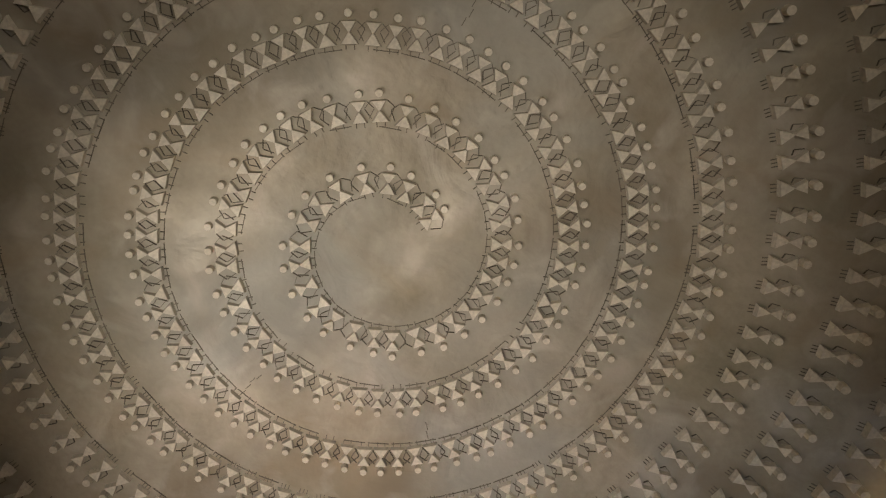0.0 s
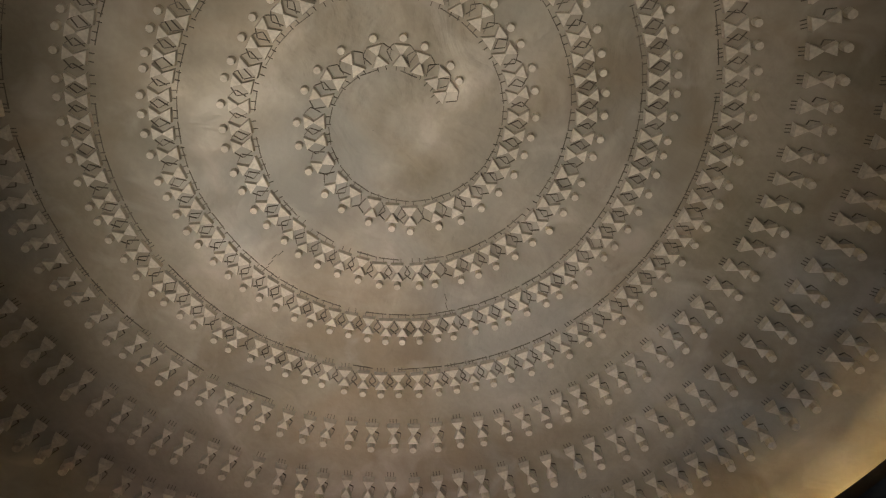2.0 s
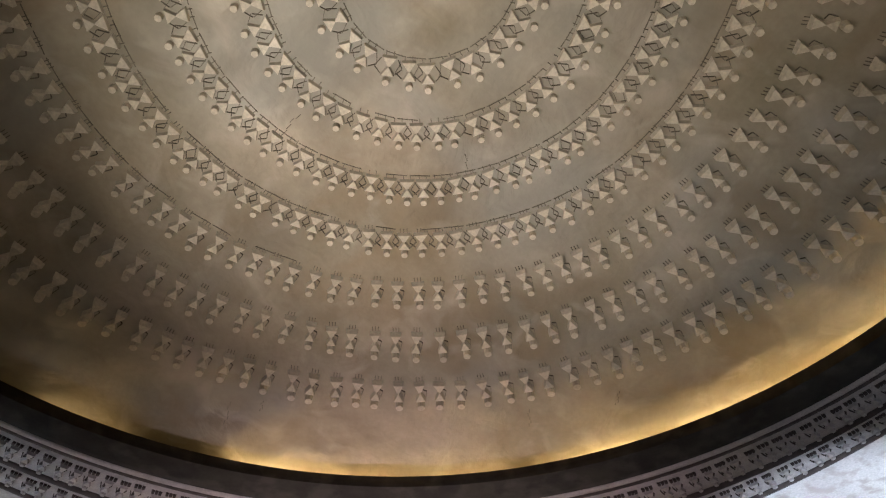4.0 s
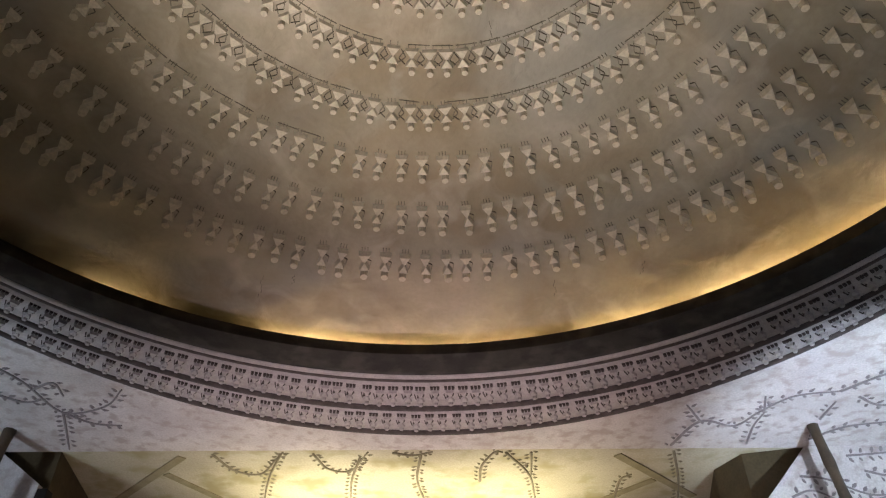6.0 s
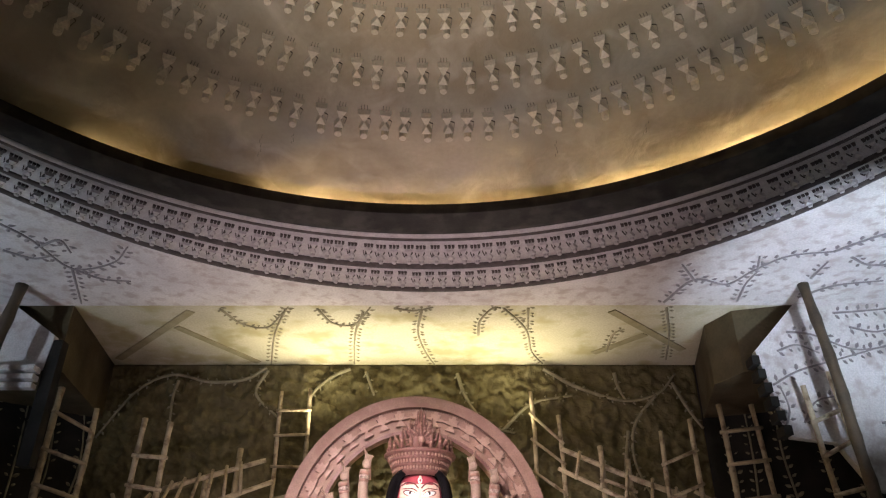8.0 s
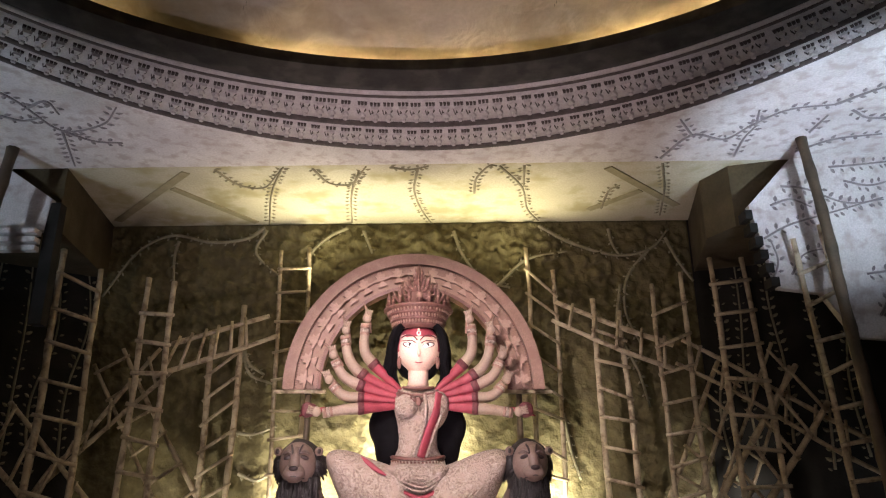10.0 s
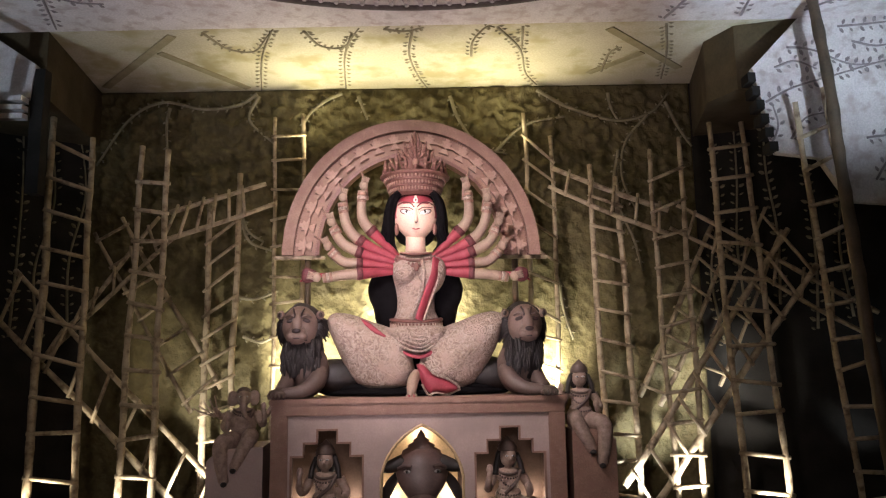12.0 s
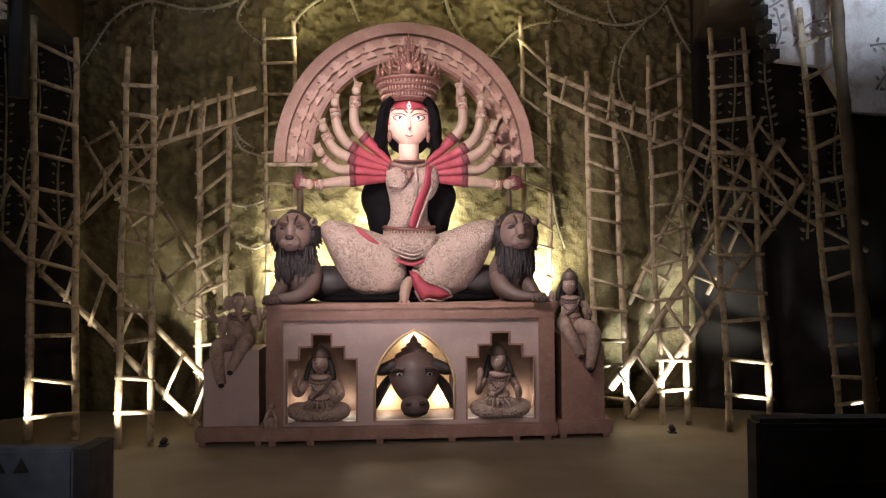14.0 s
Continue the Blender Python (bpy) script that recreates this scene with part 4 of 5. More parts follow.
for i in range(19):
    a = math.pi * (i + 0.5) / 19
    bm = bmesh.new()
    o = Vector((-1.10 * math.cos(a), AZ + 1.205 * math.sin(a)))
    u = Vector((-math.cos(a), math.sin(a)))
    v = Vector((-u.y, u.x))
    shape = [(-0.05, -0.038), (-0.004, -0.008), (0.002, -0.066), (0.010, -0.07), (0.022, -0.03), (0.048, -0.04), (0.048, -0.016), (0.07, -0.014)]
    shape += [(p, -q) for p, q in reversed(shape)]
    prism(bm, [tuple(o + (u * p + v * q) * 1.35) for p, q in shape], "y", -0.03, 0.025)
    part("motif", bm, M_MOTIF, arch)
for s in (-1, 1):
    bm = bmesh.new()
    tube(bm, [(s * 1.08, 0.1, 0.0), (s * 1.08, 0.1, AZ)], 0.032, 8)
    part("support_post", bm, M_POLE, arch, "dark post that carries the arch")
    slab("cross_bar", s * 1.16 - 0.26, s * 1.16 + 0.26, 0.03, 0.09, AZ - 0.035, AZ, M_BAMBOO, arch, "bamboo bar under the arch's foot", 0.006)

# ---- statues: each one mesh ----


def rot(ax, deg):
    return Matrix.Rotation(radians(deg), 4, ax)


def statue(name, bm, mats, m, label, group=""):
    ob = part(name, bm, mats)
    ob.matrix_world = m
    return tagged(ob, label, "statue", group)


def cushion(bm, outline, spine, front, back, y0, mi, folds=0.0, steps=7, sway=None):
    """A full rounded form: a soft closed outline in x and z, swelling towards the front and the back round a spine."""
    loop = smooth_line(list(outline) + [outline[0]], 5)[:-1]
    a, b = Vector(spine[0]), Vector(spine[1])
    ab = b - a
    rows = []
    for k in range(-steps, steps + 1):
        th = k / steps * math.pi / 2 * 0.985
        row = []
        for p in loop:
            q = a + ab * min(1, max(0, (p - a).dot(ab) / ab.dot(ab)))
            v = q + (p - q) * math.cos(th)
            y = y0 - (front if th > 0 else back) * math.sin(th)
            if folds:
                y -= folds * noise.noise(Vector((v.x * 7, v.y * 7, 1.3))) * math.cos(th) + folds * 0.5 * math.sin(34 * (v - a).dot(Vector((ab.y, -ab.x)).normalized()) + 3 * noise.noise(Vector((v.x * 5, v.y * 5, 4)))) * math.cos(th)
            row.append(bm.verts.new((v.x, y + (sway(v.x) if sway else 0), v.y)))
        rows.append(row)
    n = len(loop)
    fs = [bm.faces.new((p[k], p[(k + 1) % n], q[(k + 1) % n], q[k])) for p, q in zip(rows, rows[1:]) for k in range(n)]
    fs += [bm.faces.new(rows[0][::-1]), bm.faces.new(rows[-1])]
    for f in fs:
        f.smooth, f.material_index = True, mi


# the large seated idol; its seat is the pedestal's top
SKIN, ARM, RED, SAREE, HAIR_SHADE, CROWN, EYEW, INK, BEAD, CUFF = range(10)
bm = bmesh.new()
# legs, crossed wide: each a full lobe from the waist to the knee and back to the ankle
for s in (-1, 1):
    cushion(bm, [(s * x, z) for x, z in ((0.10, 0.60), (0.39, 0.70), (0.63, 0.785), (0.80, 0.80), (0.875, 0.71), (0.80, 0.50), (0.72, 0.33), (0.62, 0.16), (0.46, 0.045), (0.20, 0.04), (0.03, 0.17), (0.04, 0.36))],
            ((s * 0.18, 0.26), (s * 0.74, 0.64)), 0.26, 0.24, -0.04, SAREE, 0.012)
    # the lower hem, and black lobes that stand for the shaded cloth beneath
    for k in range(6):          # folds that run from the knee down to the ankle
        f = k / 5
        tube(bm, smooth_line([(s * (0.78 - 0.10 * f), -0.215 - 0.02 * f, 0.70 - 0.03 * f), (s * (0.62 - 0.16 * f), -0.285, 0.50 - 0.02 * f), (s * (0.42 - 0.16 * f), -0.292, 0.30 + 0.03 * f), (s * (0.20 - 0.08 * f), -0.285 + 0.02 * f, 0.16 + 0.06 * f)]),
             [0.003 + 0.009 * math.sin(i / 25 * math.pi) for i in range(25)], 6, SAREE)
    tube(bm, smooth_line([(s * 0.08, -0.20, 0.075), (s * 0.30, -0.22, 0.03), (s * 0.46, -0.20, 0.040)]), 0.012, 6, BEAD)
    ball(bm, (s * 0.55, 0.08, 0.07), (0.34, 0.24, 0.075), HAIR_SHADE, None, 24, 10)
# black fill that stands for the shade under and between the legs
ball(bm, (0.0, 0.1, 0.03), (0.95, 0.42, 0.07), HAIR_SHADE, None, 32, 10)
ball(bm, (0.0, 0.22, 0.30), (0.45, 0.2, 0.30), HAIR_SHADE, None, 24, 14)
# cloth gathered below the belt, with its red border
cushion(bm, [(-0.32, 0.63), (-0.12, 0.67), (0.14, 0.67), (0.30, 0.64), (0.26, 0.52), (0.15, 0.41), (0.02, 0.37), (-0.12, 0.43), (-0.25, 0.54)], ((-0.15, 0.58), (0.15, 0.58)), 0.19, 0.15, -0.10, SAREE, 0.008)
for k in range(5):
    u = 0.03 * k
    tube(bm, smooth_line([(-0.29 + u * 0.5, -0.16, 0.60), (-0.14 + u * 0.3, -0.268 - 0.004 * k, 0.465 + u), (0.04, -0.285, 0.415 + u * 1.2), (0.18 - u * 0.3, -0.255, 0.50 + u * 0.9), (0.26 - u * 0.5, -0.17, 0.62)]), 0.010, 6, SAREE)
tube(bm, smooth_line([(-0.27, -0.15, 0.55), (-0.12, -0.235, 0.41), (0.03, -0.25, 0.365), (0.17, -0.235, 0.43), (0.245, -0.20, 0.53), (0.26, -0.18, 0.61)]), [0.012 + 0.013 * math.sin(i / 41 * math.pi) for i in range(41)], 8, RED, 0.6)
tube(bm, smooth_line([(-0.56, -0.12, 0.745), (-0.49, -0.20, 0.69), (-0.40, -0.24, 0.62), (-0.30, -0.26, 0.56)]), [0.006 + 0.022 * math.sin(i / 25 * math.pi) for i in range(25)], 8, RED, 0.5)
# red hem at the ankle in soft pleats, and the hanging foot
cushion(bm, [(-0.01, 0.30), (0.07, 0.29), (0.14, 0.205), (0.25, 0.165), (0.34, 0.115), (0.385, 0.06), (0.28, 0.018), (0.16, 0.03), (0.10, 0.015), (0.04, 0.12)], ((0.08, 0.18), (0.26, 0.08)), 0.10, 0.06, -0.26, RED, 0.016)
tube(bm, smooth_line([(0.02, -0.27, 0.31), (0.09, -0.30, 0.27), (0.16, -0.33, 0.20), (0.27, -0.325, 0.16), (0.37, -0.30, 0.10), (0.40, -0.27, 0.05)]), 0.011, 6, SAREE)
tube(bm, smooth_line([(0.04, -0.30, 0.11), (0.10, -0.315, 0.012), (0.17, -0.325, 0.028), (0.28, -0.31, 0.012), (0.39, -0.27, 0.05)]), 0.010, 6, SAREE)
tube(bm, smooth_line([(0.00, -0.24, 0.21), (-0.04, -0.32, 0.15), (-0.06, -0.40, 0.05), (-0.06, -0.43, -0.04)]), [0.045 + 0.010 * math.sin(i / 5) for i in range(25)], 12, ARM)
for k in range(5):
    tube(bm, smooth_line([(-0.10 + k * 0.02, -0.435, 0.02), (-0.105 + k * 0.022, -0.462, -0.04), (-0.10 + k * 0.021, -0.455, -0.10 + 0.008 * k)], 3), 0.012, 6, RED if k in (1, 2, 3) else ARM)
# torso
for z, rx, ry in ((0.60, 0.0, 0.0),):
    prof = [(0.64, 0.25, 0.18), (0.72, 0.235, 0.17), (0.82, 0.19, 0.145), (0.92, 0.185, 0.14), (1.04, 0.20, 0.15), (1.16, 0.23, 0.16), (1.28, 0.245, 0.15), (1.36, 0.21, 0.13), (1.41, 0.13, 0.11)]
    rings = [[bm.verts.new((a * math.cos(k * math.tau / 28), 0.02 + b * math.sin(k * math.tau / 28), h)) for k in range(28)] for h, a, b in prof]
    for p, q in zip(rings, rings[1:]):
        for k in range(28):
            f = bm.faces.new((p[k], p[(k + 1) % 28], q[(k + 1) % 28], q[k]))
            f.smooth, f.material_index = True, SAREE
    bm.faces.new(rings[-1])
for s in (-1, 1):
    ball(bm, (s * 0.115, -0.12, 1.20), (0.115, 0.105, 0.12), SAREE, None, 22, 14)
ball(bm, (0.16, -0.07, 1.16), (0.13, 0.13, 0.20), SAREE, rot("Y", 18), 22, 14)
tube(bm, smooth_line([(0.20, -0.15, 1.32), (0.17, -0.20, 1.14), (0.09, -0.175, 0.94), (0.02, -0.19, 0.72)]), 0.052, 8, RED, 0.45)
tube(bm, smooth_line([(0.235, -0.12, 1.30), (0.225, -0.17, 1.14), (0.15, -0.155, 0.94), (0.07, -0.18, 0.72)]), 0.012, 6, SAREE)
tube(bm, smooth_line([(0.06, -0.2, 1.30), (0.07, -0.235, 1.14), (0.03, -0.165, 0.94), (-0.06, -0.185, 0.74)]), 0.02, 6, SAREE)
# belt with pendants
for z, r in ((0.735, 0.018), (0.70, 0.014)):
    tube(bm, [(0.25 * math.cos(radians(a)), 0.02 + 0.185 * math.sin(radians(a)), z - 0.03 * math.sin(radians(-a)) ** 2) for a in range(-180, 1, 10)], r, 8, CROWN)
for a in range(-165, -10, 8):
    x, y = 0.26 * math.cos(radians(a)), 0.02 + 0.20 * math.sin(radians(a))
    tube(bm, [(x, y, 0.69), (x * 1.03, y * 1.03 - 0.005, 0.615)], [0.008, 0.013], 6, SAREE if a % 16 else CROWN)
# neck and necklaces
tube(bm, [(0, 0.0, 1.36), (0, -0.01, 1.46), (0, -0.01, 1.60)], [0.12, 0.10, 0.10], 18, SKIN)
for rx, z, d in ((0.15, 1.40, 0.03), (0.19, 1.37, 0.07), (0.205, 1.345, 0.10)):
    tube(bm, [(rx * math.cos(radians(a)), -0.02 + rx * 0.85 * math.sin(radians(a)), z + d * math.sin(radians(a))) for a in range(-180, 1, 12)], 0.014, 7, CROWN)
for a in range(-160, -10, 12):
    ball(bm, (0.20 * math.cos(radians(a)), -0.03 + 0.175 * math.sin(radians(a)), 1.35 + 0.09 * math.sin(radians(a))), (0.014, 0.012, 0.022), CROWN, None, 8, 6)
ball(bm, (0, -0.22, 1.235), (0.03, 0.015, 0.045), CROWN, None, 10, 8)
# head
head = ball(bm, (0, -0.02, 1.77), (0.222, 0.20, 0.262), SKIN, None, 36, 24)
for v in head:
    t = (1.77 - v.co.z) / 0.245
    if t > 0:
        v.co.x *= 1 - 0.40 * t * t
        v.co.y = -0.02 + (v.co.y + 0.02) * (1 - 0.16 * t * t)
nose = tube(bm, [(0, -0.205, 1.82), (0, -0.232, 1.74), (0, -0.246, 1.69), (0, -0.222, 1.672)], [0.012, 0.016, 0.022, 0.010], 10, SKIN)
for s in (-1, 1):
    ball(bm, (s * 0.092, -0.190, 1.785), (0.072, 0.018, 0.030), CUFF, rot("Z", s * 20) @ rot("Y", s * -16), 18, 10)
    ball(bm, (s * 0.091, -0.198, 1.783), (0.062, 0.0155, 0.0225), EYEW, rot("Z", s * 20) @ rot("Y", s * -16), 18, 10)
    ball(bm, (s * 0.087, -0.211, 1.787), (0.016, 0.006, 0.018), INK, None, 12, 8)
    tube(bm, smooth_line([(s * 0.024, -0.216, 1.80), (s * 0.07, -0.214, 1.826), (s * 0.13, -0.178, 1.832), (s * 0.175, -0.125, 1.838)]), 0.005, 5, CUFF)
    tube(bm, smooth_line([(s * 0.014, -0.219, 1.83), (s * 0.055, -0.212, 1.872), (s * 0.12, -0.178, 1.888), (s * 0.175, -0.125, 1.868)]), 0.0065, 5, CUFF)
    ball(bm, (s * 0.19, -0.09, 1.63), (0.022, 0.018, 0.065), CROWN, None, 12, 8)
tube(bm, smooth_line([(-0.035, -0.190, 1.618), (0, -0.199, 1.611), (0.035, -0.190, 1.618)]), 0.0065, 6, RED, 0.7)
# red forehead and the mark on it
for f in {f for v in head for f in v.link_faces}:
    c = f.calc_center_median()
    if c.z > 1.872 + 0.10 * abs(c.x) or (c.z > 1.74 and abs(c.x) > 0.188):
        f.material_index = RED
for x, z, r in ((0, 1.905, 0.022), (0, 1.935, 0.014), (0, 1.88, 0.012)):
    ball(bm, (0, -0.196, z), (r, 0.012, r * 1.4), EYEW if r > 0.02 else SKIN, None, 12, 8)
ball(bm, (0, -0.206, 1.905), (0.009, 0.008, 0.014), RED, None, 10, 6)
# hair
ball(bm, (0, 0.02, 2.0), (0.24, 0.205, 0.055), HAIR_SHADE, None, 30, 12)
ball(bm, (0, 0.12, 1.76), (0.25, 0.16, 0.30), HAIR_SHADE, None, 30, 18, 0.05)
for s in (-1, 1):
    for j in range(18):
        d, e = j % 3, 0.5 * (j // 3)
        x, y, w = 0.018 * d + 0.012 * e, 0.045 * e - 0.01 * d, rng.uniform(-0.012, 0.012)
        tube(bm, smooth_line([(s * (0.0 + 0.03 * d), -0.155 + y, 2.035), (s * (0.175 + x), -0.135 + y, 1.965), (s * (0.232 + x + w), -0.08 + y, 1.78), (s * (0.222 + x * 1.4 - w), -0.05 + y, 1.63),
                              (s * (0.235 + x * 1.5 + w), 0.0 + y, 1.51), (s * (0.190 + x + w), 0.05 + y, 1.39 + 0.05 * rng.random())]), [0.016 + 0.009 * math.sin(k / 13) for k in range(41)], 7, HAIR_SHADE)
    cushion(bm, [(s * x, z) for x, z in ((0.12, 1.35), (0.34, 1.32), (0.47, 1.12), (0.475, 0.98), (0.43, 0.86), (0.40, 0.72), (0.33, 0.60), (0.22, 0.60), (0.13, 0.80), (0.10, 1.1))], ((s * 0.25, 0.78), (s * 0.28, 1.15)), 0.10, 0.10, 0.15, HAIR_SHADE, 0.01)
# crown: stacked bands, a flare and a spiked crest
lathe(bm, [(0.20, 1.965), (0.262, 1.99), (0.268, 2.005), (0.256, 2.01), (0.262, 2.04), (0.282, 2.045), (0.284, 2.06), (0.270, 2.065), (0.282, 2.10), (0.305, 2.105), (0.308, 2.12), (0.295, 2.125), (0.318, 2.155), (0.352, 2.165), (0.356, 2.185), (0.33, 2.195), (0.2, 2.18), (0.01, 2.2)], (0, 0.02, 0), 40, CROWN)
for k in range(52):
    a = math.tau * k / 52
    for r, z, h in ((0.264, 2.025, 0.017), (0.282, 2.085, 0.019), (0.312, 2.142, 0.018)):
        ball(bm, (r * math.cos(a), 0.02 + r * math.sin(a), z), (0.011, 0.011, h), BEAD, None, 6, 5)
for k in range(20):
    a = math.tau * k / 20
    c = Vector((0.315 * math.cos(a), 0.02 + 0.315 * math.sin(a), 2.18))
    h = 0.10 + 0.05 * (k % 2) + 0.05 * max(0, -math.sin(a))
    tube(bm, [c, c + Vector((0, 0, h * 0.6)), c + Vector((0, 0, h))], [0.018, 0.022, 0.003], 7, CROWN)
    ball(bm, c + Vector((0, -0.012, h * 0.45)), 0.014, BEAD, None, 8, 6)
ball(bm, (0, -0.29, 2.27), (0.035, 0.03, 0.045), BEAD, None, 16, 10)
for k in range(11):
    a = radians(-20 + k * 22)
    u = Vector((math.cos(a), 0, math.sin(a)))
    c = Vector((0, -0.25, 2.27))
    tube(bm, [c + u * 0.03, c + u * 0.10, c + u * 0.16], [0.012, 0.019, 0.004], 7, CROWN)
    ball(bm, c + u * 0.10 + Vector((0, -0.018, 0)), 0.010, BEAD, None, 6, 5)
for tier, (z, half, cnt) in enumerate(((2.30, 0.24, 11), (2.38, 0.17, 8), (2.46, 0.10, 5), (2.53, 0.03, 2))):
    for k in range(cnt):
        x = half * (2 * k / (cnt - 1) - 1)
        tube(bm, [(x * 0.8, -0.21, z - 0.10), (x, -0.22, z - 0.02), (x * 1.12, -0.215, z + 0.045)], [0.012, 0.017, 0.003], 7, CROWN)
        ball(bm, (x, -0.245, z - 0.02), 0.011, BEAD, None, 6, 5)
tube(bm, [(0, -0.18, 2.16), (0, -0.18, 2.40), (0, -0.18, 2.63)], [0.16, 0.07, 0.005], 14, CROWN, 0.5)
# ten arms in two fans: upper arm in a red sleeve, forearm, bangles, hand with what it holds
for s in (-1, 1):
    for elbow, bend, wrist, hand in (((0.42, 1.60), (0.535, 1.76), (0.555, 2.06), (0.50, 2.27)), ((0.52, 1.50), (0.68, 1.66), (0.765, 1.94), (0.74, 2.12)),
                                     ((0.53, 1.40), (0.73, 1.50), (0.86, 1.69), (0.905, 1.84)), ((0.53, 1.29), (0.72, 1.31), (0.88, 1.45), (0.955, 1.58)),
                                     ((0.53, 1.185), (0.70, 1.17), (0.95, 1.165), (1.10, 1.20))):
        wrist, hand = (wrist[0] * 0.965, wrist[1] - 0.03), (hand[0] * 0.955, hand[1] - 0.03)
        ys = -0.02 if wrist[1] > 1.3 else -0.10
        pts = smooth_line([(s * 0.15, 0.0, 1.34 - 0.14 * (2.0 - wrist[1])), (s * elbow[0], ys, elbow[1]), (s * bend[0], ys - 0.02, bend[1]), (s * wrist[0], ys - 0.03, wrist[1])], 8)
        k = 8
        tube(bm, pts[:k + 2], [0.024 + 0.034 * i / k for i in range(k + 2)], 14, RED)
        tube(bm, pts[k:k + 3], [0.062, 0.064, 0.061], 14, CUFF)
        tube(bm, pts[k + 1:], [0.058 - 0.016 * i / (len(pts) - k) for i in range(len(pts) - k - 1)], 14, ARM)
        for j, r, mi in ((len(pts) - 4, 0.051, BEAD), (len(pts) - 3, 0.052, SAREE), (len(pts) - 2, 0.050, BEAD)):
            u = (pts[j] - pts[j - 1]).normalized()
            tube(bm, [pts[j] - u * 0.016, pts[j], pts[j] + u * 0.016], [r * 0.92, r, r * 0.92], 12, mi)
        w, h = Vector((s * wrist[0], ys - 0.03, wrist[1])), Vector((s * hand[0], ys - 0.03, hand[1]))
        u = (h - w).normalized()
        v = Vector((-u.z, 0, u.x))
        ball(bm, w + u * 0.06, (0.045, 0.03, 0.05), ARM, None, 14, 8)
        for f in range(4):
            a = w + u * 0.07 + v * (f - 1.5) * 0.018
            tube(bm, smooth_line([a, a + u * 0.045 + Vector((0, -0.02, 0)), a + u * 0.075 + v * (f - 1.5) * 0.004 + Vector((0, -0.012, 0))], 3), 0.011, 6, ARM)
        if hand[1] < 1.3:
            ball(bm, h + Vector((0, 0.02, 0)), (0.075, 0.035, 0.07), CUFF, None, 16, 10, 0.3)
        # a short carved emblem behind each hand
        q = w + u * 0.09 + Vector((0, 0.03, 0))
        tube(bm, [q - u * 0.16 + v * 0.07 * s, q + u * 0.02, q + u * 0.12 - v * 0.08 * s], [0.016, 0.03 if hand[1] < 1.3 else 0.022, 0.006], 7, BEAD if hand[1] > 1.3 else RED)
for f in [f for f in bm.faces if f.calc_area() < 1e-12]:
    bm.faces.remove(f)
statue("idol_statue", bm, [M_SKIN, M_ARM, M_RED, M_SAREE, M_HAIR_SHADE, M_CROWN, M_EYE, M_INK, M_BEAD, M_CUFF], SEAT @ Matrix.Translation((0, 0.55, TOP)),
       "many-armed seated clay idol in cream brocade and red sleeves")


